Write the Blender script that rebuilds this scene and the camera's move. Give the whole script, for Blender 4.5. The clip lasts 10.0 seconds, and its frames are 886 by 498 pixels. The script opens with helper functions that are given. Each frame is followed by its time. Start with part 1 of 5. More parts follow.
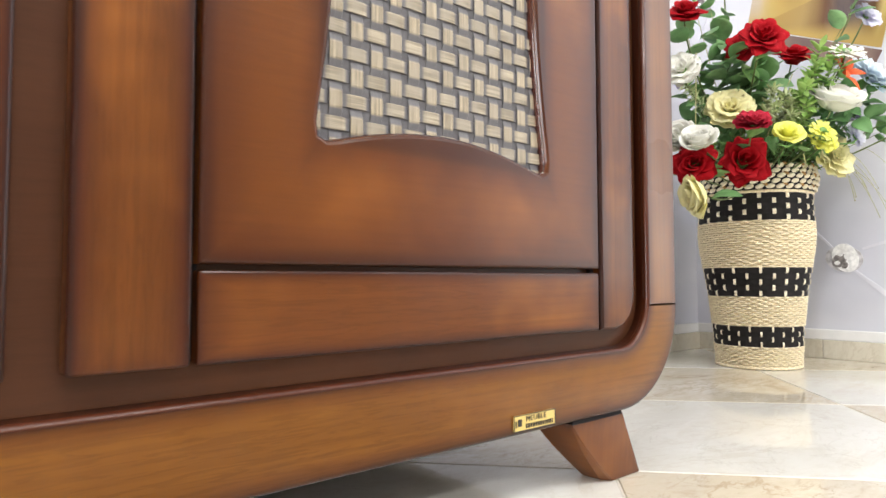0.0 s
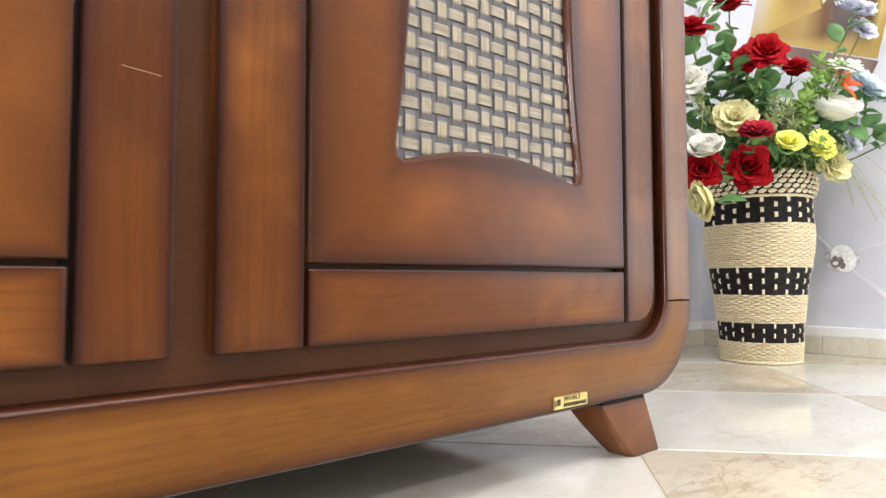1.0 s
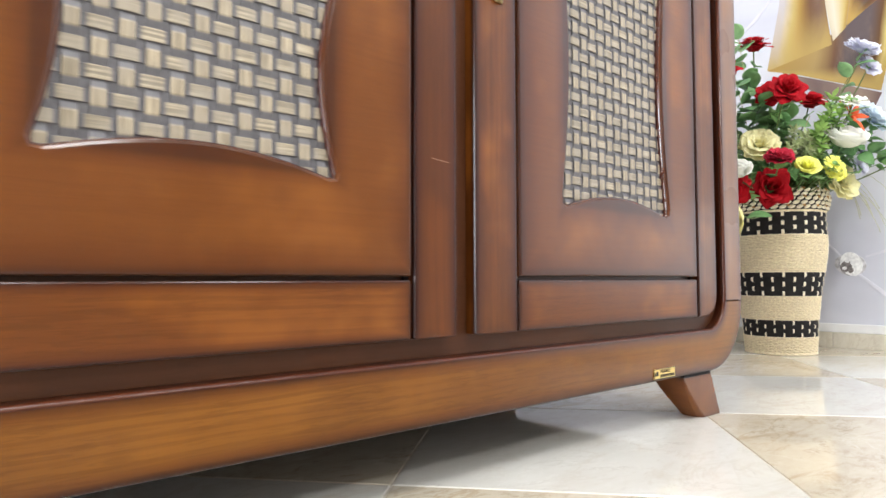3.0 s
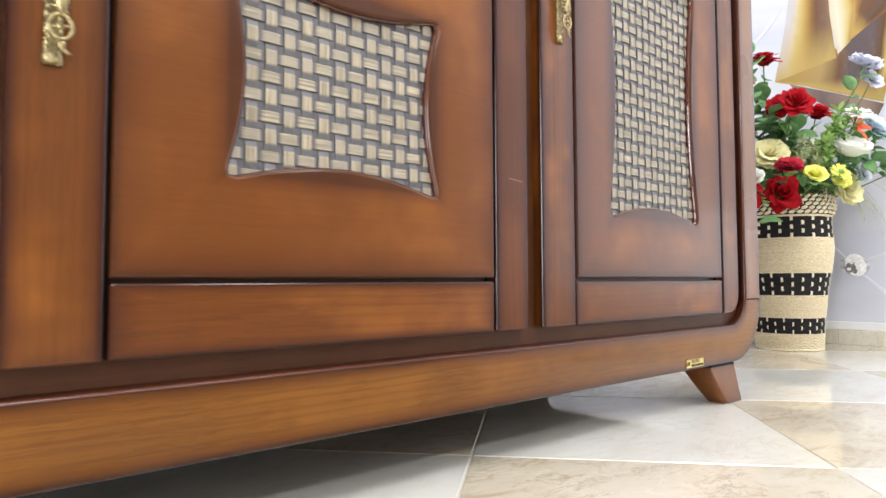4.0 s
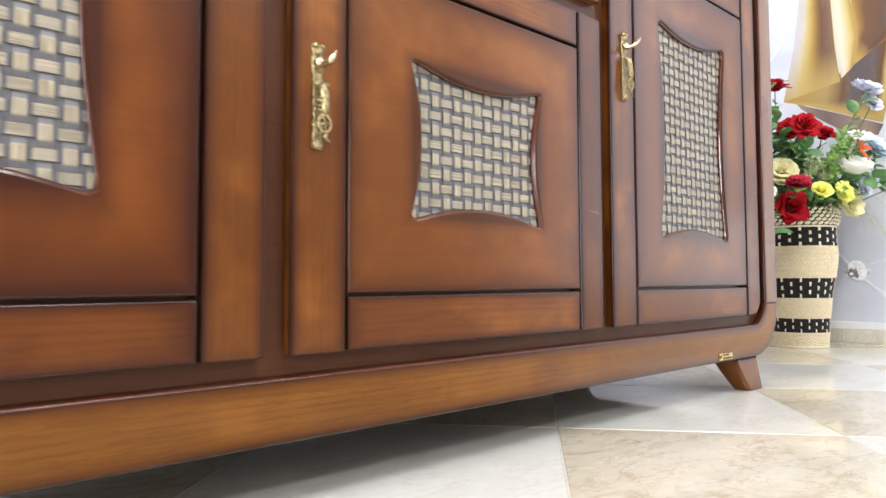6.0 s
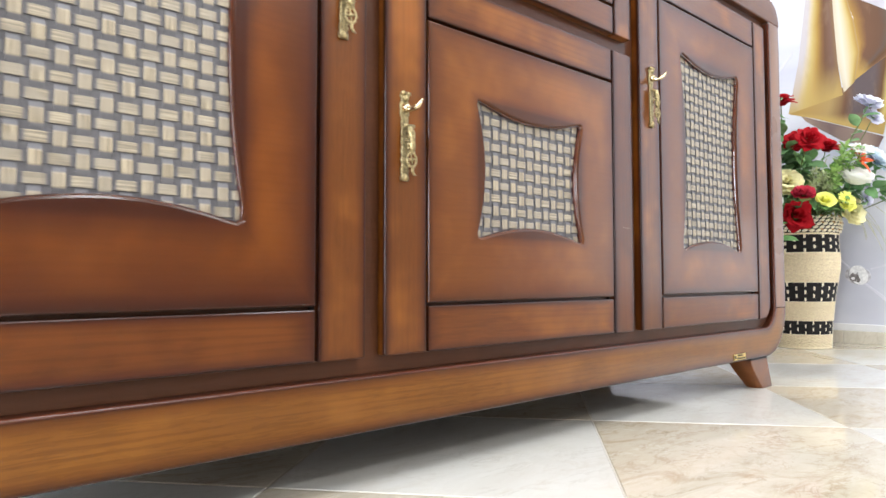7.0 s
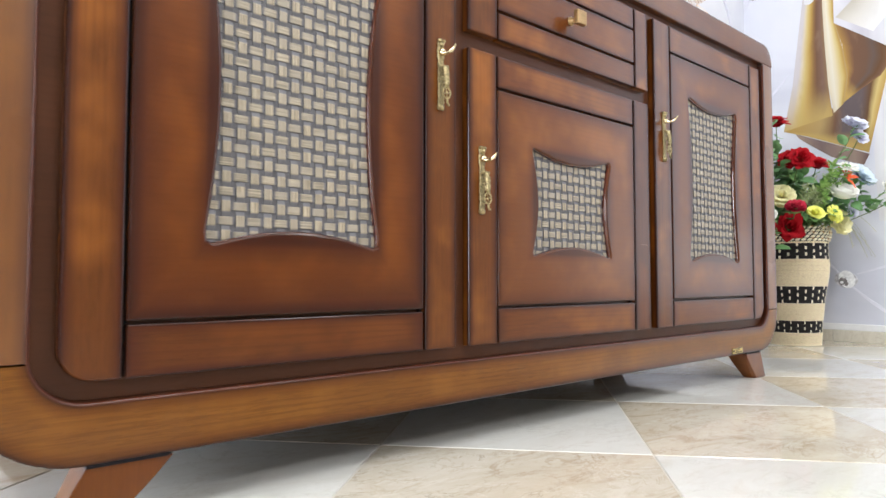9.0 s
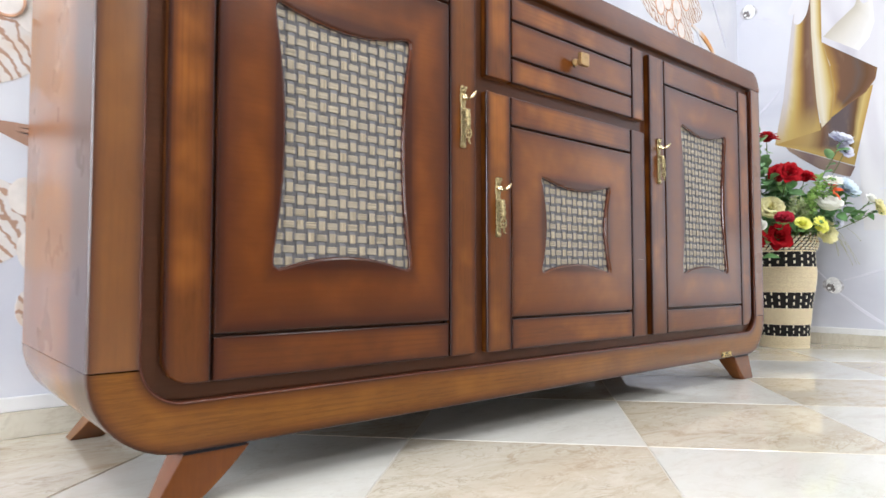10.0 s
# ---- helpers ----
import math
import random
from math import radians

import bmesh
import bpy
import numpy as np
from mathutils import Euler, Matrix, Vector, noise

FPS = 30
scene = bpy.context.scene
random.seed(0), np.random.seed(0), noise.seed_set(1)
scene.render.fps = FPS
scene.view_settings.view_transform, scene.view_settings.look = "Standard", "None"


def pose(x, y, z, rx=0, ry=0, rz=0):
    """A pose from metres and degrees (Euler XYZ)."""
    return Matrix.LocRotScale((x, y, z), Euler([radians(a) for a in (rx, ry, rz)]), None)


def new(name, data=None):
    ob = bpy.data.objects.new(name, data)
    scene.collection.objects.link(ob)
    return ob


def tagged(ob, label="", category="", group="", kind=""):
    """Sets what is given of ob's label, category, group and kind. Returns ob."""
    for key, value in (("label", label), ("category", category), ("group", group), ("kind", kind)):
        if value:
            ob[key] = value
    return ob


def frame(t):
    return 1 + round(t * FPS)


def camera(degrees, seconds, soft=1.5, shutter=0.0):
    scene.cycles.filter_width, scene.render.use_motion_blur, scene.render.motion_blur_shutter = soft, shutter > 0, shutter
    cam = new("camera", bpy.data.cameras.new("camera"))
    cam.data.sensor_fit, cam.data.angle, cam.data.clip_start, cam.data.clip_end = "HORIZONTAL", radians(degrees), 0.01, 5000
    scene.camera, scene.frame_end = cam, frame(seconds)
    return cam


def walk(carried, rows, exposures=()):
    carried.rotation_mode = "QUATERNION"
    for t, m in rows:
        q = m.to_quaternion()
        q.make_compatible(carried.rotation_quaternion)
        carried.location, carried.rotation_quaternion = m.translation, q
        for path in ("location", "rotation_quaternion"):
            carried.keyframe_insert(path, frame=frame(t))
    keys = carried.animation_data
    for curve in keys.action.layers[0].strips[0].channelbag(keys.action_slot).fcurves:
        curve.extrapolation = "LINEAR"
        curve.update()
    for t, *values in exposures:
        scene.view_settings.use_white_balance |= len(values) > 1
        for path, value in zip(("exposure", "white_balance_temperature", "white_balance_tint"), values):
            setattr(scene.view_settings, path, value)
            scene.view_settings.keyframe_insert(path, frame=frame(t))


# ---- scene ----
cam = camera(69.95, 10.0, soft=1.5, shutter=0.6)
PATH = [
    (0, -0.0221, 0.0008, 0.1994, -40.61, 2.72, 0.14),
    (0.5, -0.0575, -0.0099, 0.1968, -40.59, 2.76, 0.10),
    (1, -0.1088, -0.0267, 0.1970, -40.71, 2.76, 0.12),
    (1.5, -0.1664, -0.0446, 0.1985, -40.71, 2.70, 0.19),
    (2, -0.2486, -0.0643, 0.2032, -40.73, 2.72, 0.18),
    (2.5, -0.3220, -0.0792, 0.2046, -40.72, 2.76, 0.11),
    (4, -0.5353, -0.1223, 0.2062, -40.74, 2.84, 0.22),
    (4.5, -0.5859, -0.1359, 0.2076, -40.74, 2.86, 0.15),
    (5, -0.6508, -0.1543, 0.2142, -40.74, 2.81, 0.14),
    (5.5, -0.7075, -0.1699, 0.2172, -40.73, 2.77, 0.22),
    (7, -0.9069, -0.2213, 0.2370, -40.74, 2.71, 0.08),
    (7.5, -0.9642, -0.2403, 0.2430, -40.73, 2.71, 0.08),
    (8, -1.0271, -0.2694, 0.2487, -40.69, 2.71, 0.00),
    (8.5, -1.0792, -0.2977, 0.2481, -40.66, 2.74, 0.04),
    (9, -1.1424, -0.3356, 0.2519, -40.65, 2.68, 0.01),
    (9.5, -1.1953, -0.3724, 0.2631, -40.67, 2.69, -0.02),
    (10, -1.2646, -0.4191, 0.2775, -40.69, 2.69, 0.03),
]
walk(cam, [(t, pose(x, y, z, 90 + pitch, roll, yaw)) for t, x, y, z, yaw, pitch, roll in PATH],
     exposures=[(0, 0.28, 6500, 10), (2.5, 0.20, 6330, 10), (4.5, 0.22, 6230, 10), (7, 0.20, 6130, 10), (8, 0.09, 6110, 10), (9, -0.09, 6110, 10), (10, -0.13, 6110, 10)])

# ---- world, lamps ----
world = bpy.data.worlds.new("world")
scene.world = world
world.use_nodes = True
sky = world.node_tree.nodes.new("ShaderNodeTexSky")
sky.sky_type, sky.sun_disc, sky.sun_elevation, sky.sun_rotation = "NISHITA", False, radians(40), radians(200)
world.node_tree.links.new(sky.outputs[0], world.node_tree.nodes["Background"].inputs[0])
world.node_tree.nodes["Background"].inputs[1].default_value = 0.10

# unseen window added in the east wall for sheen on the right-hand doors
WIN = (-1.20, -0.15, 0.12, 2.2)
# unseen west window, assumed from highlights on the beads and the bright left side
WEST = (-0.95, 0.86, 0.10, 1.60)


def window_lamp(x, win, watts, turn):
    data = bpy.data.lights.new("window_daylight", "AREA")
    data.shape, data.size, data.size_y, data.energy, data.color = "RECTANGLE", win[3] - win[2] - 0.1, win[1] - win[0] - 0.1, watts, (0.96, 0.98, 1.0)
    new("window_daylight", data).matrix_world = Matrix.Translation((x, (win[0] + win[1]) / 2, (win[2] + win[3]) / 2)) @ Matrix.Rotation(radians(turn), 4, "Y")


# area lamps stand in for daylight through the two assumed windows
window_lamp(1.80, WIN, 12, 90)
window_lamp(-3.66, WEST, 138, -90)


def ceiling_lamp(x, y, sx, sy, watts, colour=(1.0, 0.985, 0.955)):
    data = bpy.data.lights.new("ceiling_panel_lamp", "AREA")
    data.shape, data.size, data.size_y, data.energy, data.color = "RECTANGLE", sx, sy, watts, colour
    ob = new("ceiling_panel_lamp", data)
    ob.matrix_world = pose(x, y, 2.985, 0, 0, 0)
    return ob


# assumed ceiling panels, all unseen; the fourth is added to brighten the left wall
LAMPS = [(-2.5, -3.4, 1.2, 0.3), (-0.8, -3.4, 1.2, 0.3), (0.9, -3.4, 1.2, 0.3), (-2.4, 0.25, 0.6, 0.6), (-0.25, -1.2, 0.6, 0.6), (1.15, -1.7, 0.6, 0.6)]
WATTS = [26, 18, 54, 22, 42, 22]
for (lx, ly, sx, sy), watts in zip(LAMPS, WATTS):
    ceiling_lamp(lx, ly, sx, sy, watts)


# ---- materials ----
class Nodes:
    """Short hand for a node material."""

    def __init__(self, name, rough=0.5, metal=0.0, spec=0.5):
        self.mat = bpy.data.materials.new(name)
        self.mat.use_nodes = True
        self.tree = self.mat.node_tree
        self.bsdf = self.tree.nodes["Principled BSDF"]
        self.bsdf.inputs["Roughness"].default_value = rough
        self.bsdf.inputs["Metallic"].default_value = metal
        self.bsdf.inputs["Specular IOR Level"].default_value = spec

    def add(self, kind, **values):
        node = self.tree.nodes.new(kind)
        for key, value in values.items():
            node.inputs[key].default_value = value
        return node

    def link(self, a, b):
        self.tree.links.new(a, b)

    def math(self, op, a, b=None, clamp=False):
        node = self.tree.nodes.new("ShaderNodeMath")
        node.operation, node.use_clamp = op, clamp
        for slot, value in zip((0, 1), (a, b)):
            if value is None:
                continue
            if isinstance(value, (int, float)):
                node.inputs[slot].default_value = value
            else:
                self.link(value, node.inputs[slot])
        return node.outputs[0]

    def coords(self, scale, source="Object", shuffle=0.0, turn=(0, 0, 0)):
        tex = self.tree.nodes.new("ShaderNodeTexCoord")
        mapping = self.tree.nodes.new("ShaderNodeMapping")
        mapping.inputs["Scale"].default_value = scale
        mapping.inputs["Rotation"].default_value = turn
        self.link(tex.outputs[source], mapping.inputs["Vector"])
        if shuffle:
            info = self.tree.nodes.new("ShaderNodeObjectInfo")
            self.link(self.math("MULTIPLY", info.outputs["Random"], shuffle), mapping.inputs["Location"])
        return mapping.outputs[0]

    def noise(self, vector, scale, detail=4.0, rough=0.55, distort=0.0):
        node = self.add("ShaderNodeTexNoise", Scale=scale, Detail=detail, Roughness=rough, Distortion=distort)
        self.link(vector, node.inputs["Vector"])
        return node.outputs["Fac"]

    def ramp(self, fac, *stops):
        node = self.tree.nodes.new("ShaderNodeValToRGB")
        while len(node.color_ramp.elements) < len(stops):
            node.color_ramp.elements.new(0.5)
        for element, (pos, colour) in zip(node.color_ramp.elements, stops):
            element.position, element.color = pos, (*colour, 1)
        self.link(fac, node.inputs[0])
        return node.outputs[0]

    def mix(self, fac, a, b, blend="MIX"):
        node = self.tree.nodes.new("ShaderNodeMix")
        node.data_type, node.blend_type = "RGBA", blend
        for slot, value in ((0, fac), (6, a), (7, b)):
            if isinstance(value, (int, float)):
                node.inputs[slot].default_value = value
            elif isinstance(value, tuple):
                node.inputs[slot].default_value = (*value, 1)
            else:
                self.link(value, node.inputs[slot])
        return node.outputs[2]

    def colour(self, value):
        if isinstance(value, tuple):
            self.bsdf.inputs["Base Color"].default_value = (*value, 1)
        else:
            self.link(value, self.bsdf.inputs["Base Color"])
        return self

    def bump(self, height, strength=0.2, distance=0.001):
        node = self.add("ShaderNodeBump", Strength=strength, Distance=distance)
        self.link(height, node.inputs["Height"])
        self.link(node.outputs[0], self.bsdf.inputs["Normal"])
        return self

    def sheer(self, colour, amount):
        """Thin cloth that lets some light through."""
        back = self.tree.nodes.new("ShaderNodeBsdfTranslucent")
        if isinstance(colour, tuple):
            back.inputs["Color"].default_value = (*colour, 1)
        else:
            self.link(colour, back.inputs["Color"])
        both = self.tree.nodes.new("ShaderNodeMixShader")
        both.inputs[0].default_value = amount
        self.link(self.bsdf.outputs[0], both.inputs[1])
        self.link(back.outputs[0], both.inputs[2])
        self.link(both.outputs[0], self.tree.nodes["Material Output"].inputs["Surface"])
        return self

    def rough(self, value):
        self.link(value, self.bsdf.inputs["Roughness"])
        return self

    def range(self, value, a, b, c=0.0, d=1.0):
        node = self.add("ShaderNodeMapRange")
        node.interpolation_type = "SMOOTHSTEP"
        for slot, v in zip((1, 2, 3, 4), (a, b, c, d)):
            node.inputs[slot].default_value = v
        self.link(value, node.inputs[0])
        return node.outputs[0]


MID, LIGHT, DARK = (0.1250, 0.0352, 0.0044), (0.2400, 0.0760, 0.0090), (0.046, 0.0080, 0.0024)


def wood(name, along, edge_x=2.0, edge_z=2.0, halo=None, tone=0.75, rough=0.32, mid=MID, light=LIGHT, coat=1.0, lines=0.12, cloud=0.66, coat_rough=0.19, coat_ior=1.33, streak=1.0, across=None):
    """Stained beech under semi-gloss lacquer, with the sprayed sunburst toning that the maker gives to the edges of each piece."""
    n = Nodes(name, rough=rough, spec=0.07)
    stretch = {"x": (2.2, 30, 30), "z": (30, 30, 2.2), "y": (30, 2.2, 30)}[along]
    vec = n.coords(stretch, shuffle=7.0)
    grain = n.noise(vec, 1.0, 6.0, 0.62, 0.9)
    fine = n.noise(n.coords(tuple(s * 10 for s in stretch), shuffle=3.0), 1.0, 3.0, 0.6, 1.2)
    blotch = n.noise(n.coords((1, 1, 1), shuffle=5.0), 7.0, 3.0)
    col = n.ramp(grain, (0.3, tuple((1 - 0.08 * streak) * c for c in mid)), (0.52, mid), (0.78, tuple((1 - 0.3 * streak) * a + 0.3 * streak * b for a, b in zip(mid, light))))
    col = n.mix(n.range(fine, 0.48, 0.60, 0.0, lines), col, tuple(0.50 * c for c in mid))
    col = n.mix(n.range(blotch, 0.44, 0.70, 0.0, cloud), col, light)
    # growth rings: long wavering lines along the board
    rings = n.add("ShaderNodeTexWave", **{"Scale": 36.0, "Distortion": 7.0, "Detail": 2.0, "Detail Scale": 0.8})
    rings.bands_direction = "X" if along == "z" else "Z"
    n.link(n.coords((1, 1, 0.09) if along == "z" else (0.09, 1, 1), shuffle=11.0), rings.inputs["Vector"])
    ring = n.math("MULTIPLY", n.range(rings.outputs["Fac"], 0.45, 1.0), n.range(grain, 0.35, 0.65, 0.25, 1.0))
    col = n.mix(n.math("MULTIPLY", ring, lines), col, tuple(0.55 * c for c in mid))
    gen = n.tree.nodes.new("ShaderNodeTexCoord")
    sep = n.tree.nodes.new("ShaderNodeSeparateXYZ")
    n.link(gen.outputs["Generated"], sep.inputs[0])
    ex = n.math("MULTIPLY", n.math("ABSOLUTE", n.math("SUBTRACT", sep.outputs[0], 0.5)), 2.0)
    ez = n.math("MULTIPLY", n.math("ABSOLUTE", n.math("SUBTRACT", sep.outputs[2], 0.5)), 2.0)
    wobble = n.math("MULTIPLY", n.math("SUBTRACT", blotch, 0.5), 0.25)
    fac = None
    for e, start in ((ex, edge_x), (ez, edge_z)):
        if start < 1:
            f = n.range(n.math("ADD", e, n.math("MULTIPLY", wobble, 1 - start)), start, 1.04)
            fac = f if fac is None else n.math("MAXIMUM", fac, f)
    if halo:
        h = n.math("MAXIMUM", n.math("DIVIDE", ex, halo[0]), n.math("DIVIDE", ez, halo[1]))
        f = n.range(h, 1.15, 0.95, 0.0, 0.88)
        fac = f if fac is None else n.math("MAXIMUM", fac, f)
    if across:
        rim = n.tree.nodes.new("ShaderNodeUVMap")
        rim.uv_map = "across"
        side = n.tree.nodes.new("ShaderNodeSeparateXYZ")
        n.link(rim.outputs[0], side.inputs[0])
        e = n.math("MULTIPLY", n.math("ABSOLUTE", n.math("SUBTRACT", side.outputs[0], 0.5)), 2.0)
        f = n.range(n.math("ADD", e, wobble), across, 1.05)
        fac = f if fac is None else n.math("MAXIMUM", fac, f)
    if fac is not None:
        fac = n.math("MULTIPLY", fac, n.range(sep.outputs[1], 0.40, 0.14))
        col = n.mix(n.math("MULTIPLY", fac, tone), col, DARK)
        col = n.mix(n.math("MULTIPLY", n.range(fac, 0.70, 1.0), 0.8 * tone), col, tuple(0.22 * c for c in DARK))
    n.colour(col)
    n.rough(n.range(blotch, 0.3, 0.7, rough - 0.04, rough + 0.06))
    n.bump(fine, 0.10, 0.0004)
    n.bsdf.inputs["Coat Weight"].default_value = coat
    n.bsdf.inputs["Coat Roughness"].default_value = coat_rough
    n.bsdf.inputs["Coat IOR"].default_value = coat_ior
    return n.mat


def plain(name, colour, rough=0.5, metal=0.0, vary=0.15, scale=60.0, bump=0.15, spec=0.5, shuffle=4.0):
    n = Nodes(name, rough, metal, spec)
    f = n.noise(n.coords((1, 1, 1), shuffle=shuffle), scale, 4.0)
    n.colour(n.mix(n.range(f, 0.3, 0.7), tuple(c * (1 - vary) for c in colour), tuple(min(1, c * (1 + vary)) for c in colour)))
    n.bump(f, bump, 0.0005)
    return n.mat


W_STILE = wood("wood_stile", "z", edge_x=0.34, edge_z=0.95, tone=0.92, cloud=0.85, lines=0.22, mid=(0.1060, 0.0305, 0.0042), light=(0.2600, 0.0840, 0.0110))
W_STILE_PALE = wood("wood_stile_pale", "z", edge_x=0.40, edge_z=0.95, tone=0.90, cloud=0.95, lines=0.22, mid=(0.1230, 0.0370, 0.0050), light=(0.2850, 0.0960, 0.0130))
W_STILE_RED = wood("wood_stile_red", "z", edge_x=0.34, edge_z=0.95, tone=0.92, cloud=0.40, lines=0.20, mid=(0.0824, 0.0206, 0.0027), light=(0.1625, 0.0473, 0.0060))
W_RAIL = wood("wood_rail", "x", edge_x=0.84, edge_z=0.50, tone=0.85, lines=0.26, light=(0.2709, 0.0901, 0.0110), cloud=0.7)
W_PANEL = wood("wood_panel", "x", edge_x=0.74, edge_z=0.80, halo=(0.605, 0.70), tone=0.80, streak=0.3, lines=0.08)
# darker panel and rail copies: the left door's weaker light put into the colour
W_PANEL_DIM = wood("wood_panel_dim", "x", edge_x=0.70, edge_z=0.74, halo=(0.605, 0.70), tone=0.84, streak=0.3, lines=0.08, mid=(0.1050, 0.0262, 0.0025), light=(0.1950, 0.0550, 0.0052))
W_RAIL_DIM = wood("wood_rail_dim", "x", edge_x=0.80, edge_z=0.44, tone=0.88, lines=0.24, mid=(0.0910, 0.0226, 0.0023), light=(0.1625, 0.0463, 0.0052), cloud=0.6)
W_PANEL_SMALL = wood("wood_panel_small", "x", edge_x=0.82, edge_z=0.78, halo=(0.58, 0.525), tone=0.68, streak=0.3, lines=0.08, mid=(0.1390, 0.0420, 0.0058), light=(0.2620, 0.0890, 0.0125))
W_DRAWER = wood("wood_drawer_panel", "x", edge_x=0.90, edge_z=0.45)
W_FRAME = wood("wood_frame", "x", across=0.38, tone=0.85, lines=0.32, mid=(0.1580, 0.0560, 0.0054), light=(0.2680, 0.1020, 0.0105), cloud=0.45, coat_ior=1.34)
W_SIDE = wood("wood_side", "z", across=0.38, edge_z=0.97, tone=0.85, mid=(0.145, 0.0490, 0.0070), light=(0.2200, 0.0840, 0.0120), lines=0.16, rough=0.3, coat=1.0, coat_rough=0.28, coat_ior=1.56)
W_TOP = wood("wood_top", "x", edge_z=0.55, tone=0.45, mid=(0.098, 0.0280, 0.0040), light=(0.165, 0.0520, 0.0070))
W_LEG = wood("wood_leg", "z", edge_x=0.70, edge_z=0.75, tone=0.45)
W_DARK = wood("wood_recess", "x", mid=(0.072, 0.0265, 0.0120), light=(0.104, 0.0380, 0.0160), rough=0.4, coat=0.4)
GROOVE = plain("groove_black", (0.008, 0.006, 0.007), 0.6, spec=0.15)
LIP = wood("wood_lip", "x", mid=(0.060, 0.013, 0.006), light=(0.085, 0.020, 0.009), rough=0.2, coat=1.0, lines=0.1, coat_rough=0.06, coat_ior=1.7)
BOARD = plain("dark_board", (0.085, 0.055, 0.036), 0.8, vary=0.3, scale=30)
EDGE = wood("wood_edge", "x", mid=(0.062, 0.014, 0.005), light=(0.090, 0.022, 0.007), rough=0.4, coat=0.7, lines=0.1, coat_rough=0.24, coat_ior=1.45)


def strip_finish(name, along, colour, low, dip):
    """Embossed fibre whose colour turns grey by depth, where a strip dips under."""
    n = Nodes(name, 0.42)
    stretch = (14, 14, 500) if along == "x" else (500, 14, 14)
    fibre = n.noise(n.coords(stretch, shuffle=9.0), 1.0, 4.0)
    patch = n.noise(n.coords((1, 1, 1), shuffle=3.0), 38.0, 2.0)
    col = n.mix(n.range(fibre, 0.38, 0.68), tuple(0.50 * c for c in colour), colour)
    col = n.mix(n.range(patch, 0.35, 0.65, 0.0, 0.9), col, tuple(c * k for c, k in zip(colour, (0.70, 0.72, 0.78))))
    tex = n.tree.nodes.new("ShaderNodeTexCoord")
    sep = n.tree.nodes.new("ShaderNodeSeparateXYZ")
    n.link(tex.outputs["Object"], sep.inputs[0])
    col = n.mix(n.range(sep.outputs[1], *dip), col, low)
    n.colour(col).bump(fibre, 0.5, 0.0006)
    return n.mat


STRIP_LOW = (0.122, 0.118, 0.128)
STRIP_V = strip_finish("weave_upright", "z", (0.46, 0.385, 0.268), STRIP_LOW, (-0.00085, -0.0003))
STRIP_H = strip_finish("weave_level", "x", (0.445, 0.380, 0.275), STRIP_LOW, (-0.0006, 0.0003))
WEAVE_BACK = plain("weave_ground", (0.105, 0.101, 0.110), 0.6, scale=150)
BRASS = plain("antique_brass", (0.35, 0.285, 0.15), 0.46, 1.0, 0.40, 300, 0.4)
BRASS_PALE = plain("pale_brass", (0.70, 0.58, 0.36), 0.24, 1.0, 0.2, 160, 0.25)
GOLD_PLATE = plain("gilt_plate", (0.80, 0.60, 0.22), 0.30, 0.85, 0.06, 300, 0.1)
INK = plain("black_ink", (0.02, 0.016, 0.012), 0.5)
KNOB = plain("bronzed_knob", (0.36, 0.23, 0.10), 0.32, 0.75, 0.15, 120, 0.2)
SCRATCH = plain("scratched_lacquer", (0.34, 0.19, 0.11), 0.6)


def stone(name, base, vein, stain, amount, rough=0.05):
    """Polished marble-look porcelain: clouds, drifting streaks and thin broken veins."""
    n = Nodes(name, rough)
    vec = n.coords((1.0, 1.9, 1.0), shuffle=23.0, turn=(0, 0, 0.5))
    soft = n.noise(vec, 3.2, 9.0, 0.68, 0.7)
    col = n.mix(n.range(soft, 0.36, 0.66), base, stain)
    streak = n.noise(n.coords((1.6, 5.0, 1.0), shuffle=17.0, turn=(0, 0, 0.9)), 3.4, 9.0, 0.72, 1.1)
    col = n.mix(n.range(streak, 0.50, 0.70, 0.0, 0.8 * amount), col, vein)
    pale = tuple(min(0.86, 0.35 * b + 0.65 * 0.84 * k) for b, k in zip(base, (1.0, 0.97, 0.88)))
    for size, wide, strength, tint, turn in ((3.0, 0.020, 0.75, vein, 0.3), (6.5, 0.022, 0.55, pale, 1.1), (11.0, 0.030, 0.45, vein, 0.8), (8.0, 0.018, 0.6, tuple(0.72 * v for v in vein), 0.5)):
        thin = n.noise(n.coords((1.0, 1.6, 1.0), shuffle=31.0 * size, turn=(0, 0, turn)), size, 8.0, 0.66, 1.0)
        line = n.math("ABSOLUTE", n.math("SUBTRACT", thin, 0.5))
        broken = n.range(n.noise(vec, size * 1.3, 3.0), 0.46, 0.62)
        col = n.mix(n.math("MULTIPLY", n.range(line, wide, 0.0, 0.0, strength * amount), broken), col, tint)
    col = n.mix(n.range(n.noise(vec, 42.0, 5.0, 0.7), 0.5, 0.78, 0.0, 0.30 * amount), col, vein)
    n.colour(col)
    n.rough(n.range(soft, 0.3, 0.7, rough * 0.7, rough * 1.5))
    return n.mat


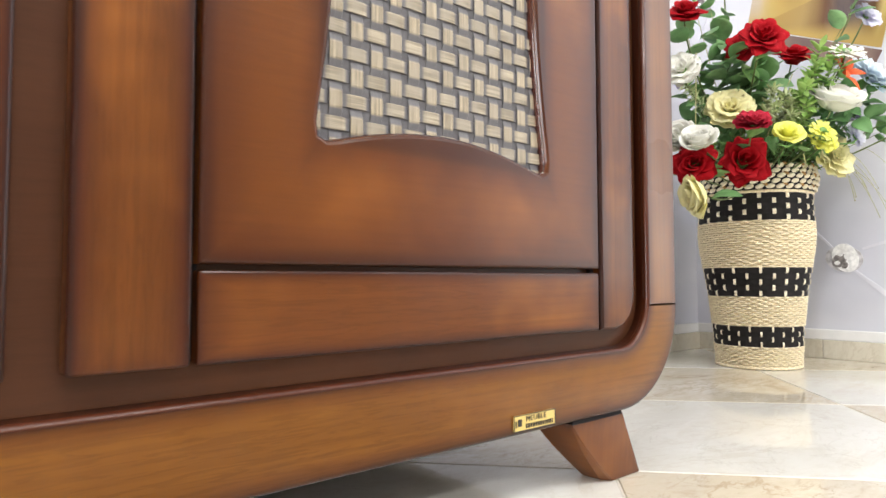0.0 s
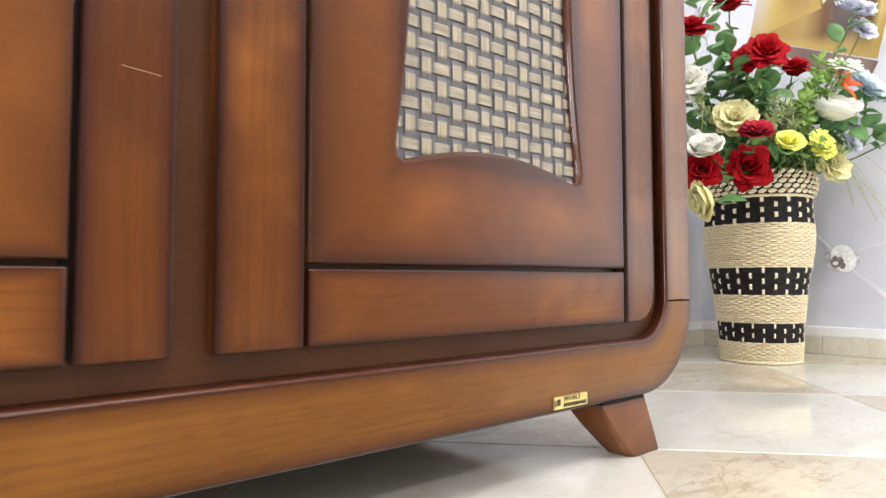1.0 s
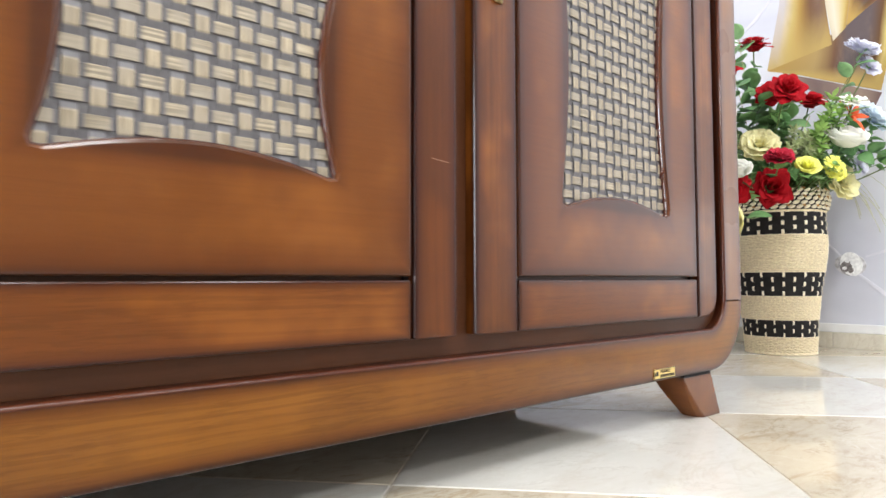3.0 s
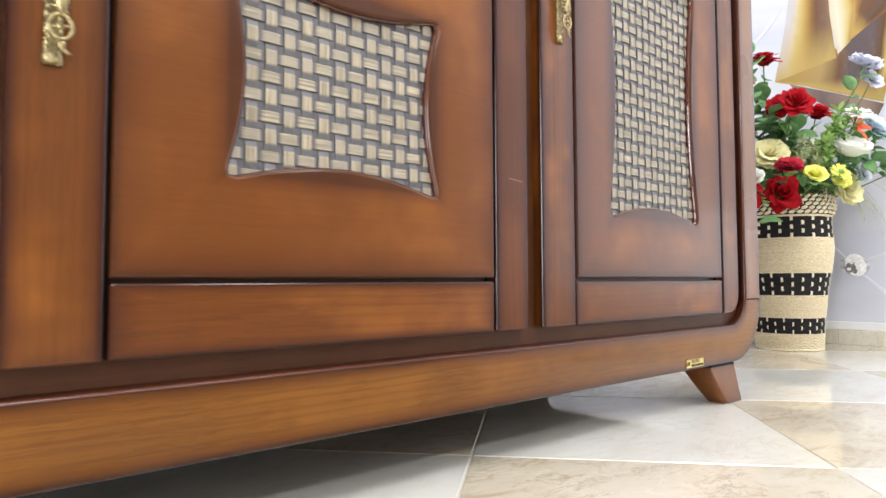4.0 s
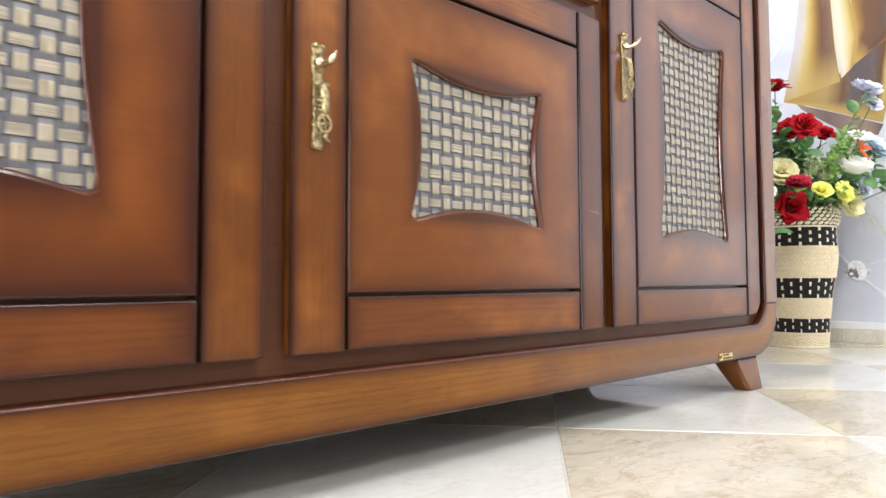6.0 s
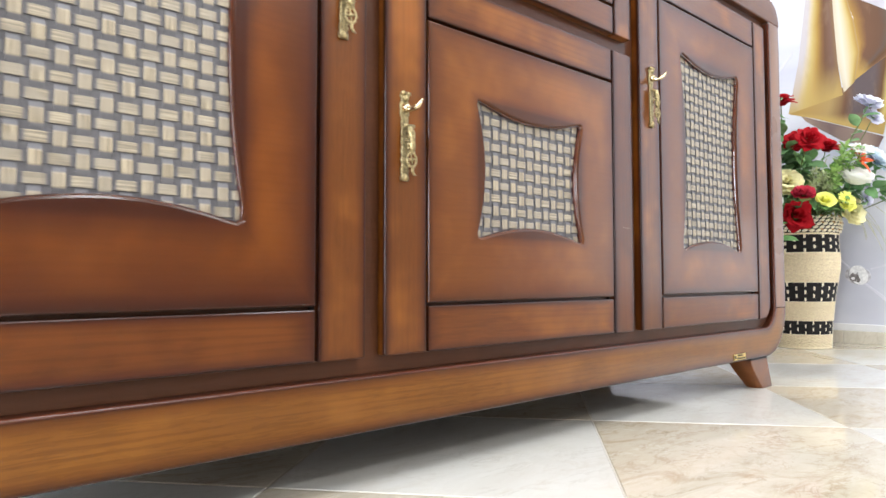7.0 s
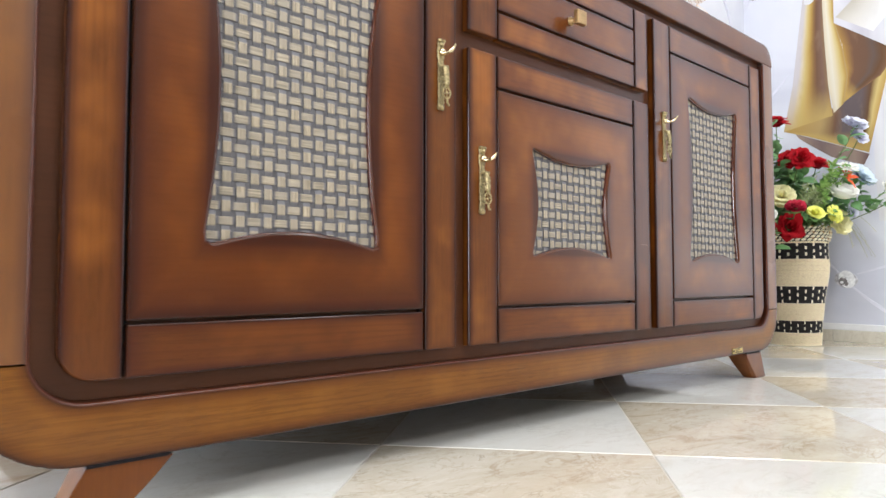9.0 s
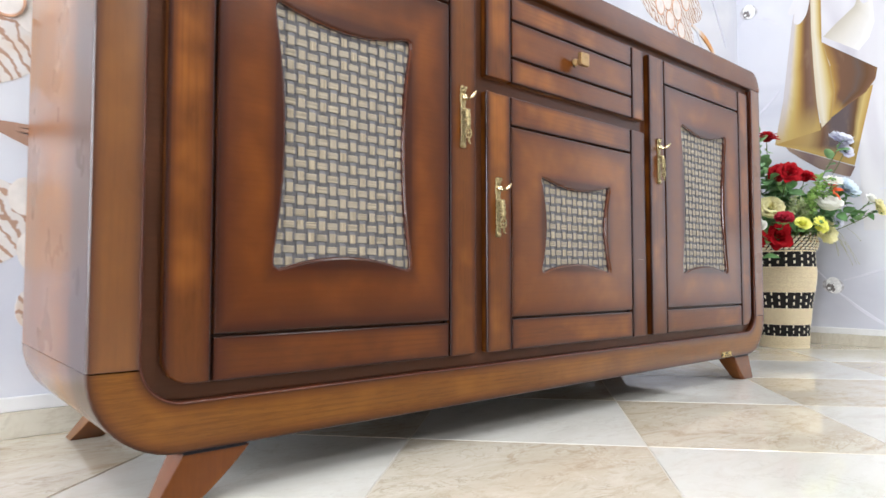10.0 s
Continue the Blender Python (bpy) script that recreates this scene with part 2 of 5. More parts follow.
TILE_WHITE = stone("tile_white", (0.705, 0.695, 0.645), (0.56, 0.50, 0.41), (0.65, 0.63, 0.57), 0.46)
TILE_BEIGE = stone("tile_beige", (0.57, 0.505, 0.395), (0.40, 0.30, 0.185), (0.66, 0.61, 0.51), 0.80)
TILE_SKIRT = stone("tile_skirting", (0.60, 0.56, 0.46), (0.45, 0.38, 0.28), (0.68, 0.64, 0.54), 0.5, 0.10)
glass = Nodes("clear_glass", 0.02)
glass.bsdf.inputs["Transmission Weight"].default_value = 1.0
glass.bsdf.inputs["IOR"].default_value = 1.45
GLASS = glass.mat
GROUT = plain("grout", (0.52, 0.48, 0.41), 0.8, scale=400)
WHITE = plain("white_paint", (0.80, 0.80, 0.80), 0.55, vary=0.03, scale=30)
# colour of the unseen walls, set for bounce light and reflections in the wood
TAUPE = plain("taupe_paint", (0.42, 0.40, 0.375), 0.6, vary=0.05, scale=20)


def satin(name):
    """Matt wallpaper printed with pale satin."""
    n = Nodes(name, 0.55, 0.0, 0.3)
    big = n.noise(n.coords((1.0, 1.0, 1.4), turn=(0.6, 0.2, 0.4)), 1.9, 3.0, 0.5, 0.8)
    small = n.noise(n.coords((1, 1, 1)), 14.0, 3.0)
    col = n.ramp(big, (0.28, (0.55, 0.56, 0.64)), (0.5, (0.66, 0.67, 0.735)), (0.72, (0.745, 0.75, 0.79)))
    n.colour(n.mix(n.range(small, 0.4, 0.7, 0.0, 0.12), col, (0.66, 0.66, 0.76)))
    return n.mat


def printed_cloth(name, *stops, folds=7.0, tilt=0.25):
    """A printed picture of hanging cloth: folds run down the paper."""
    n = Nodes(name, 0.7, 0.0, 0.1)
    vec = n.coords((1.0, 1.0, 0.16), turn=(tilt, 0, 0))
    f = n.noise(vec, folds, 2.0, 0.4, 0.6)
    n.colour(n.ramp(f, *stops))
    return n.mat


PAPER = satin("satin_paper")


def printed_fold(name, *stops, axis=0, wander=0.18, foot=None, foot_at=0.8, crease_tone=(0.40, 0.29, 0.18)):
    """A printed picture of one fold: its tones run across it, wander a little, and may turn to another tone at the hem."""
    n = Nodes(name, 0.7, 0.0, 0.1)
    tex = n.tree.nodes.new("ShaderNodeTexCoord")
    sep = n.tree.nodes.new("ShaderNodeSeparateXYZ")
    n.link(tex.outputs["UV"], sep.inputs[0])
    f = n.noise(n.coords((1.0, 1.0, 0.55)), 8.0, 4.0, 0.5, 0.6)
    shake = n.math("MULTIPLY", n.math("SUBTRACT", f, 0.5), wander)
    col = n.ramp(n.math("ADD", sep.outputs[axis], shake), *stops)
    if foot:
        col = n.mix(n.range(n.math("ADD", sep.outputs[1 - axis], n.math("MULTIPLY", shake, 1.6)), foot_at - 0.16, foot_at + 0.12), col, foot)
    crease = n.noise(n.coords((1.0, 1.0, 0.4), turn=(0.5, 0, 0)), 22.0, 3.0)
    n.colour(n.mix(n.range(crease, 0.52, 0.75, 0.0, 0.22), col, crease_tone))
    return n.mat


PALE_INK, CREAM_INK, YELLOW_INK, GOLD_INK = (0.57, 0.53, 0.54), (0.63, 0.55, 0.40), (0.56, 0.43, 0.17), (0.43, 0.27, 0.075)
BROWN_INK, UMBER_INK, SLATE_INK = (0.165, 0.090, 0.055), (0.130, 0.068, 0.034), (0.125, 0.098, 0.100)
FOLD_ONE = printed_fold("print_fold_one", (0.0, PALE_INK), (0.14, PALE_INK), (0.22, CREAM_INK), (0.34, YELLOW_INK), (0.47, GOLD_INK), (0.60, (0.24, 0.135, 0.055)), (0.70, BROWN_INK), (0.86, (0.19, 0.115, 0.085)), (1.0, (0.24, 0.15, 0.085)), foot=(0.52, 0.37, 0.13), foot_at=0.95)
FOLD_TWO = printed_fold("print_fold_two", (0.0, CREAM_INK), (0.30, (0.70, 0.65, 0.53)), (0.52, (0.65, 0.56, 0.35)), (0.74, YELLOW_INK), (0.90, GOLD_INK), (1.0, (0.40, 0.28, 0.14)), wander=0.14)
FOLD_DARK = printed_fold("print_fold_hollow", (0.0, GOLD_INK), (0.10, (0.30, 0.17, 0.06)), (0.22, BROWN_INK), (0.50, (0.15, 0.085, 0.055)), (0.64, (0.125, 0.090, 0.075)), (0.80, UMBER_INK), (0.93, BROWN_INK), (1.0, (0.26, 0.16, 0.07)), wander=0.26, foot=(0.46, 0.30, 0.09), foot_at=0.80)
FOLD_BACK = printed_fold("print_fold_back", (0.0, GOLD_INK), (0.30, (0.42, 0.29, 0.12)), (0.46, BROWN_INK), (0.58, SLATE_INK), (0.74, SLATE_INK), (0.84, UMBER_INK), (0.92, YELLOW_INK), (1.0, GOLD_INK), axis=1, wander=0.10, foot=(0.50, 0.35, 0.12), foot_at=0.86)
HEM = printed_fold("print_hem_brown", (0.0, (0.36, 0.26, 0.20)), (0.4, (0.20, 0.14, 0.13)), (0.75, (0.34, 0.25, 0.20)), (1.0, (0.17, 0.11, 0.10)), axis=1, wander=0.3)
GREY_FOLD = printed_fold("print_grey_fold", (0.0, (0.50, 0.46, 0.38)), (0.35, (0.64, 0.61, 0.55)), (1.0, (0.78, 0.77, 0.76)), wander=0.2, crease_tone=(0.6, 0.58, 0.55))
CLOTH_WHITE = printed_cloth("print_white_cloth", (0.28, (0.52, 0.50, 0.55)), (0.5, (0.68, 0.67, 0.70)), (0.7, (0.77, 0.76, 0.77)), folds=8.0)
CREASE = plain("print_crease", (0.69, 0.69, 0.77), 0.6, vary=0.08, scale=12)
STUD_RIM = plain("print_stud_rim", (0.50, 0.49, 0.52), 0.5, vary=0.4, scale=60)
STUD_LIGHT = plain("print_stud_light", (0.88, 0.88, 0.90), 0.4, vary=0.2, scale=80)
STUD_DARK = plain("print_stud_dark", (0.20, 0.18, 0.18), 0.4, vary=0.6, scale=90)


def filigree(name):
    """Printed ornament: shell ribs drawn in thin rust lines on cream."""
    n = Nodes(name, 0.6, 0.0, 0.2)
    ribs = n.add("ShaderNodeTexWave", **{"Scale": 16.0, "Distortion": 9.0, "Detail": 3.0, "Detail Scale": 1.6})
    n.link(n.coords((1, 1, 1), turn=(0, 0.7, 0)), ribs.inputs["Vector"])
    f = n.noise(n.coords((1, 1, 1)), 12.0, 3.0)
    col = n.ramp(f, (0.35, (0.74, 0.72, 0.73)), (0.55, (0.70, 0.64, 0.60)), (0.70, (0.68, 0.52, 0.40)))
    n.colour(n.mix(n.range(ribs.outputs["Fac"], 0.42, 0.08, 0.0, 0.85), col, (0.38, 0.20, 0.12)))
    return n.mat


ORNAMENT = filigree("print_ornament")
ORANGE_PRINT = printed_cloth("print_orange", (0.34, (0.66, 0.34, 0.14)), (0.46, (0.76, 0.58, 0.44)), (0.56, (0.76, 0.73, 0.72)), folds=16.0)
TWIG_PRINT = printed_cloth("print_twig", (0.35, (0.20, 0.10, 0.07)), (0.6, (0.44, 0.27, 0.2)), folds=30.0, tilt=1.2)
RUST = plain("print_rust", (0.60, 0.33, 0.20), 0.5, vary=0.3, scale=40)
PEARL = plain("print_pearl", (0.78, 0.72, 0.68), 0.4, vary=0.08, scale=30)

STRAW = plain("straw", (0.92, 0.78, 0.55), 0.6, vary=0.14, scale=220, bump=0.3)
STRAW_PALE = plain("pale_straw", (0.90, 0.82, 0.64), 0.55, vary=0.12, scale=150, bump=0.3)
# darker straw core: shade in the gaps between strands put into the colour
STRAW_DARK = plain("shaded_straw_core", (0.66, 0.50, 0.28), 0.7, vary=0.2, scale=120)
BLACK_STRAP = plain("black_strap", (0.016, 0.014, 0.014), 0.6, vary=0.3, scale=40, bump=0.2, spec=0.2)
GILT_STRAW = plain("ochre_straw", (0.44, 0.25, 0.07), 0.5, vary=0.3, scale=100)


def petal_cloth(name, colour, tip, rough=0.6, glow=0.15):
    n = Nodes(name, rough, 0.0, 0.15)
    tex = n.tree.nodes.new("ShaderNodeTexCoord")
    sep = n.tree.nodes.new("ShaderNodeSeparateXYZ")
    n.link(tex.outputs["Generated"], sep.inputs[0])
    f = n.noise(n.coords((60, 8, 8), shuffle=5.0), 3.0, 3.0)
    col = n.mix(n.range(sep.outputs[2], 0.1, 0.95), colour, tip)
    col = n.mix(n.range(f, 0.4, 0.75, 0.0, 0.3), col, tuple(0.93 * c for c in colour))
    n.colour(col)
    n.bump(f, 0.3, 0.0008)
    n.sheer(col, glow)
    return n.mat


RED = petal_cloth("red_silk", (0.30, 0.001, 0.006), (0.46, 0.004, 0.012))
CRIMSON = petal_cloth("crimson_silk", (0.36, 0.004, 0.025), (0.55, 0.03, 0.06))
YELLOW = petal_cloth("yellow_silk", (1.0, 0.94, 0.44), (1.0, 0.96, 0.60), glow=0.25)
LEMON = petal_cloth("lemon_silk", (1.0, 0.99, 0.12), (1.0, 1.0, 0.28), glow=0.25)
CREAM = petal_cloth("cream_silk", (0.97, 0.975, 0.84), (0.985, 0.985, 0.93), glow=0.25)
ORANGE = petal_cloth("orange_silk", (0.70, 0.06, 0.015), (0.88, 0.16, 0.06))
LILAC = petal_cloth("lilac_silk", (0.74, 0.70, 0.94), (0.90, 0.92, 0.99), glow=0.25)
SKY = petal_cloth("sky_blue_silk", (0.60, 0.76, 0.94), (0.84, 0.93, 0.98), glow=0.25)


def foliage(name, a, b):
    n = Nodes(name, 0.42, 0.0, 0.4)
    info = n.tree.nodes.new("ShaderNodeObjectInfo")
    f = n.noise(n.coords((1, 1, 1), shuffle=4.0), 50.0, 3.0)
    col = n.mix(info.outputs["Random"], a, b)
    col = n.mix(n.range(f, 0.4, 0.75, 0.0, 0.5), col, tuple(0.6 * c for c in a))
    n.colour(col)
    n.bump(f, 0.3, 0.001)
    n.sheer(col, 0.2)
    return n.mat


LEAF = foliage("leaf_green", (0.19, 0.40, 0.12), (0.31, 0.54, 0.19))
LEAF_DARK = foliage("leaf_dark", (0.12, 0.28, 0.10), (0.20, 0.40, 0.15))
LEAF_GREY = foliage("leaf_grey_green", (0.21, 0.42, 0.18), (0.31, 0.53, 0.24))
LEAF_PALE = foliage("leaf_pale", (0.50, 0.60, 0.28), (0.66, 0.72, 0.44))
LEAF_LIME = foliage("leaf_lime", (0.32, 0.56, 0.13), (0.50, 0.72, 0.24))
STEM = plain("stem_green", (0.12, 0.17, 0.05), 0.5, vary=0.25)
STEM_PALE = plain("stem_pale", (0.42, 0.42, 0.20), 0.5, vary=0.2)
BEAD = plain("glitter_bead", (0.70, 0.62, 0.30), 0.2, 0.5)


# ---- mesh helpers ----
def make_mesh(name, verts, faces, material, smooth=True):
    mesh = bpy.data.meshes.new(name)
    mesh.from_pydata([tuple(v) for v in verts], [], faces)
    mesh.materials.append(material)
    if smooth:
        mesh.polygons.foreach_set("use_smooth", [True] * len(mesh.polygons))
    mesh.update()
    return mesh


def fix_normals(mesh):
    bm = bmesh.new()
    bm.from_mesh(mesh)
    bmesh.ops.recalc_face_normals(bm, faces=bm.faces)
    bm.to_mesh(mesh)
    bm.free()
    return mesh


def attach(name, mesh, parent, label="", m=None):
    ob = new(name, mesh)
    ob.parent = parent
    if m is not None:
        ob.matrix_basis = m
    if label:
        ob["label"] = label
    return ob


def part(name, bm, material, parent, label="", smooth=False):
    mesh = bpy.data.meshes.new(name)
    bm.to_mesh(mesh)
    bm.free()
    mesh.materials.append(material)
    if smooth:
        mesh.polygons.foreach_set("use_smooth", [True] * len(mesh.polygons))
    return attach(name, mesh, parent, label)


def bm_box(x0, x1, y0, y1, z0, z1, bevel=0.002, segments=2):
    bm = bmesh.new()
    m = Matrix.Translation(((x0 + x1) / 2, (y0 + y1) / 2, (z0 + z1) / 2)) @ Matrix.Diagonal((x1 - x0, y1 - y0, z1 - z0, 1))
    bmesh.ops.create_cube(bm, size=1.0, matrix=m)
    if bevel:
        bmesh.ops.bevel(bm, geom=list(bm.edges), offset=bevel, segments=segments, affect="EDGES", profile=0.6)
    return bm


def thing(name, at, label, category, group="", kind=""):
    ob = new(name)
    ob.location = at
    ob.empty_display_size = 0.05
    return tagged(ob, label, category, group, kind)


def sweep(rings, closed_ends=True):
    """Faces between equal closed rings of points."""
    k = len(rings[0])
    verts = [p for ring in rings for p in ring]
    faces = []
    for i in range(len(rings) - 1):
        for j in range(k):
            faces.append((i * k + j, i * k + (j + 1) % k, (i + 1) * k + (j + 1) % k, (i + 1) * k + j))
    if closed_ends:
        faces.append(tuple(reversed(range(k))))
        faces.append(tuple(range((len(rings) - 1) * k, len(rings) * k)))
    return verts, faces


def tube(points, radius, sides=6):
    """A round stem along points; radius is a number or one per point."""
    pts = [Vector(p) for p in points]
    rad = radius if isinstance(radius, (list, tuple)) else [radius] * len(pts)
    rings = []
    ref = Vector((0.31, 0.22, 0.92))
    for i, p in enumerate(pts):
        d = (pts[min(i + 1, len(pts) - 1)] - pts[max(i - 1, 0)]).normalized()
        a = d.cross(ref)
        if a.length < 0.1:
            a = d.cross(Vector((1, 0, 0)))
        a.normalize()
        b = d.cross(a)
        rings.append([p + rad[i] * (math.cos(2 * math.pi * k / sides) * a + math.sin(2 * math.pi * k / sides) * b) for k in range(sides)])
    return sweep(rings)


def join(pieces):
    verts, faces = [], []
    for v, f in pieces:
        o = len(verts)
        verts += list(v)
        faces += [tuple(i + o for i in face) for face in f]
    return verts, faces


def bezier(a, b, c, n):
    a, b, c = Vector(a), Vector(b), Vector(c)
    return [(1 - t) ** 2 * a + 2 * t * (1 - t) * b + t * t * c for t in (i / n for i in range(n + 1))]


# ---- structure ----
X0, X1, Y0, Y1, H = -3.6, 1.74, -5.0, 0.92, 3.0


def slab(name, x0, x1, y0, y1, z0, z1, material, label, category):
    ob = part(name, bm_box(x0, x1, y0, y1, z0, z1, 0), material, None, label)
    return tagged(ob, label, category, "", "structure")


slab("wall_north", X0 - 0.12, X1 + 0.12, Y1, Y1 + 0.12, -0.05, H, PAPER, "wall papered with pale satin print and ornaments", "wall")


PAPER_END = -1.6


def pierced_wall(name, x, win, material, label, south):
    """A wall along y with one window opening through it."""
    bm = bmesh.new()
    for y0, y1, z0, z1 in ((south, win[0], -0.05, H), (win[1], Y1, -0.05, H), (win[0], win[1], -0.05, win[2]), (win[0], win[1], win[3], H)):
        m = Matrix.Translation((x, (y0 + y1) / 2, (z0 + z1) / 2)) @ Matrix.Diagonal((0.12, y1 - y0, z1 - z0, 1))
        bmesh.ops.create_cube(bm, size=1.0, matrix=m)
    tagged(part(name, bm, material, None), label, "wall", "", "structure")


def assumed_window(name, x, win):
    window = thing(name, (x, 0, 0), "assumed white-framed window with clear panes, out of view", "window", "", "structure")
    for y0, y1, z0, z1 in ((win[0], win[0] + 0.05, win[2], win[3]), (win[1] - 0.05, win[1], win[2], win[3]), (win[0] + 0.05, win[1] - 0.05, win[2], win[2] + 0.05), (win[0] + 0.05, win[1] - 0.05, win[3] - 0.05, win[3])):
        part("window_frame", bm_box(-0.02, 0.02, y0, y1, z0, z1, 0.003), WHITE, window)
    pane = part("pane", bm_box(-0.003, 0.003, win[0] + 0.05, win[1] - 0.05, win[2] + 0.05, win[3] - 0.05, 0), GLASS, window, "clear glass pane")
    pane.visible_shadow = False


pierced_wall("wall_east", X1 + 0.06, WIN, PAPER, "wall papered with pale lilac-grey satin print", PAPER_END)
# unpapered stretch out of view, added to dim the reflections in the doors
slab("wall_east_south", X1, X1 + 0.12, Y0, PAPER_END, -0.05, H, TAUPE, "plain light taupe wall assumed out of view", "wall")
pierced_wall("wall_west", X0 - 0.06, WEST, TAUPE, "plain light taupe wall assumed out of view", Y0)
assumed_window("window_1", X1 + 0.10, WIN)
assumed_window("window_2", X0 - 0.10, WEST)
slab("wall_south", X0 - 0.12, X1 + 0.12, Y0 - 0.12, Y0, -0.05, H, TAUPE, "plain light taupe wall assumed out of view", "wall")
slab("ceiling", X0 - 0.12, X1 + 0.12, Y0 - 0.12, Y1 + 0.12, H, H + 0.1, WHITE, "plain white painted ceiling", "ceiling")
floor = slab("floor", X0 - 0.12, X1 + 0.12, Y0 - 0.12, Y1 + 0.12, -0.05, -0.0012, GROUT, "polished checkerboard floor of white and beige marble tiles laid diagonally", "floor")

for (lx, ly, sx, sy) in LAMPS:
    fit_light = thing("ceiling_light", (lx, ly, H), "assumed flat white LED panel in the ceiling, out of view", "ceiling light", "ceiling lights")
    rim = [(-sx / 2 - 0.03, -sy / 2 - 0.03, sx / 2 + 0.03, -sy / 2), (-sx / 2 - 0.03, sy / 2, sx / 2 + 0.03, sy / 2 + 0.03), (-sx / 2 - 0.03, -sy / 2, -sx / 2, sy / 2), (sx / 2, -sy / 2, sx / 2 + 0.03, sy / 2)]
    for x0, y0, x1, y1 in rim:
        part("frame", bm_box(x0, x1, y0, y1, -0.02, 0, 0.002), WHITE, fit_light)

# skirting tiles and the white bead above them
S_H, S_T = 0.046, 0.010


def skirting(name, axis, line, a, b, joint, label):
    base = thing(name, (0, 0, 0), label, "baseboard", "", "structure")
    s = joint - 0.4 * math.ceil((joint - a) / 0.4)
    while s < b:
        p, q = max(a, s + 0.0012), min(b, s + 0.4 - 0.0012)
        s += 0.4
        if q - p < 0.01:
            continue
        box = (p, q, line - S_T, line, 0.0, S_H) if axis == "x" else (line - S_T, line, p, q, 0.0, S_H)
        part("skirting_tile", bm_box(*box, 0.0012, 1), TILE_SKIRT, base)
    back = (a, b, line - S_T + 0.003, line, 0.0, S_H - 0.002) if axis == "x" else (line - S_T + 0.003, line, a, b, 0.0, S_H - 0.002)
    part("grout_bed", bm_box(*back, 0), GROUT, base)
    bead = (a, b, line - 0.007, line, S_H, S_H + 0.026) if axis == "x" else (line - 0.007, line, a, b, S_H, S_H + 0.026)
    part("bead", bm_box(*bead, 0.003, 2), WHITE, base, "white filler bead")


skirting("baseboard", "x", Y1, X0, X1 - S_T, 1.50, "beige stone skirting tiles with a white bead")
skirting("baseboard", "y", X1, Y0, Y1, 0.59, "beige stone skirting tiles with a white bead")

# ---- printed picture on the wallpaper ----
def smooth_loop(points, steps=6):
    """A closed soft curve through a few points."""
    n, out = len(points), []
    for i in range(n):
        p0, p1, p2, p3 = (Vector(points[(i + k) % n]) for k in (-1, 0, 1, 2))
        for s in range(steps):
            t = s / steps
            out.append(0.5 * (2 * p1 + (p2 - p0) * t + (2 * p0 - 5 * p1 + 4 * p2 - p3) * t * t + (3 * p1 - p0 - 3 * p2 + p3) * t ** 3))
    return out


LAYER = {"east": 0, "north": 0}


def print_shape(name, wall, points, lift, material, parent, label="", soft=True):
    """A flat printed area, each a little above the one before it."""
    loop = smooth_loop(points) if soft else [Vector(p) for p in points]
    LAYER[wall] += 1
    d0, d1 = 0.0, 0.0004 + 0.00015 * LAYER[wall]
    rings = [[Vector((X1 - d, p.x, p.y)) if wall == "east" else Vector((p.x, Y1 - d, p.y)) for p in loop] for d in (d0, d1)]
    bm = bmesh.new()
    verts = [[bm.verts.new(p) for p in ring] for ring in rings]
    k = len(loop)
    for j in range(k):
        bm.faces.new((verts[0][j], verts[0][(j + 1) % k], verts[1][(j + 1) % k], verts[1][j]))
    bm.faces.new(verts[1])
    bmesh.ops.triangulate(bm, faces=[f for f in bm.faces if len(f.verts) > 4])
    bmesh.ops.recalc_face_normals(bm, faces=bm.faces)
    return part(name, bm, material, parent, label)


def ellipse(cx, cy, rx, ry, turn=0.0, n=20):
    c, s = math.cos(turn), math.sin(turn)
    return [(cx + rx * math.cos(a) * c - ry * math.sin(a) * s, cy + rx * math.cos(a) * s + ry * math.sin(a) * c) for a in (2 * math.pi * i / n for i in range(n))]


def stroke(a, b, bow, width, n=10):
    """A thin tapering curved band from a to b."""
    a, b = Vector(a), Vector(b)
    side = Vector((-(b - a).y, (b - a).x)).normalized()
    mid = [a.lerp(b, i / n) + side * bow * math.sin(math.pi * i / n) for i in range(n + 1)]
    w = [width * (0.25 + 0.75 * math.sin(math.pi * (0.08 + 0.84 * i / n))) for i in range(n + 1)]
    return [p + side * v for p, v in zip(mid, w)] + [p - side * v for p, v in zip(reversed(mid), reversed(w))]


mural = thing("wall_mural", (0, 0, 0), "wallpaper picture of golden drapery on pale satin with crystal studs", "mural")


def print_patch(name, a, b, material, label=""):
    """A printed area of the east wall between two edges of equally many points."""
    LAYER["east"] += 1
    x = X1 - 0.0004 - 0.00015 * LAYER["east"]
    cols = 8
    rows = [(Vector(p), Vector(q)) for p, q in zip(a, b)]
    fine = []
    for (p0, q0), (p1, q1) in zip(rows, rows[1:]):
        fine += [(p0.lerp(p1, k / 4), q0.lerp(q1, k / 4)) for k in range(4)]
    fine.append(rows[-1])
    verts, faces = [], []
    for p, q in fine:
        for k in range(cols + 1):
            r = p.lerp(q, k / cols)
            verts.append((x, r.x, r.y))
    for i in range(len(fine) - 1):
        for k in range(cols):
            c = i * (cols + 1) + k
            faces.append((c, c + 1, c + cols + 2, c + cols + 1))
    mesh = make_mesh(name, verts, faces, material, smooth=False)
    uv = mesh.uv_layers.new(name="print")
    for loop in mesh.loops:
        i, k = divmod(loop.vertex_index, cols + 1)
        uv.data[loop.index].uv = (k / cols, i / (len(fine) - 1))
    return attach(name, mesh, mural, label)


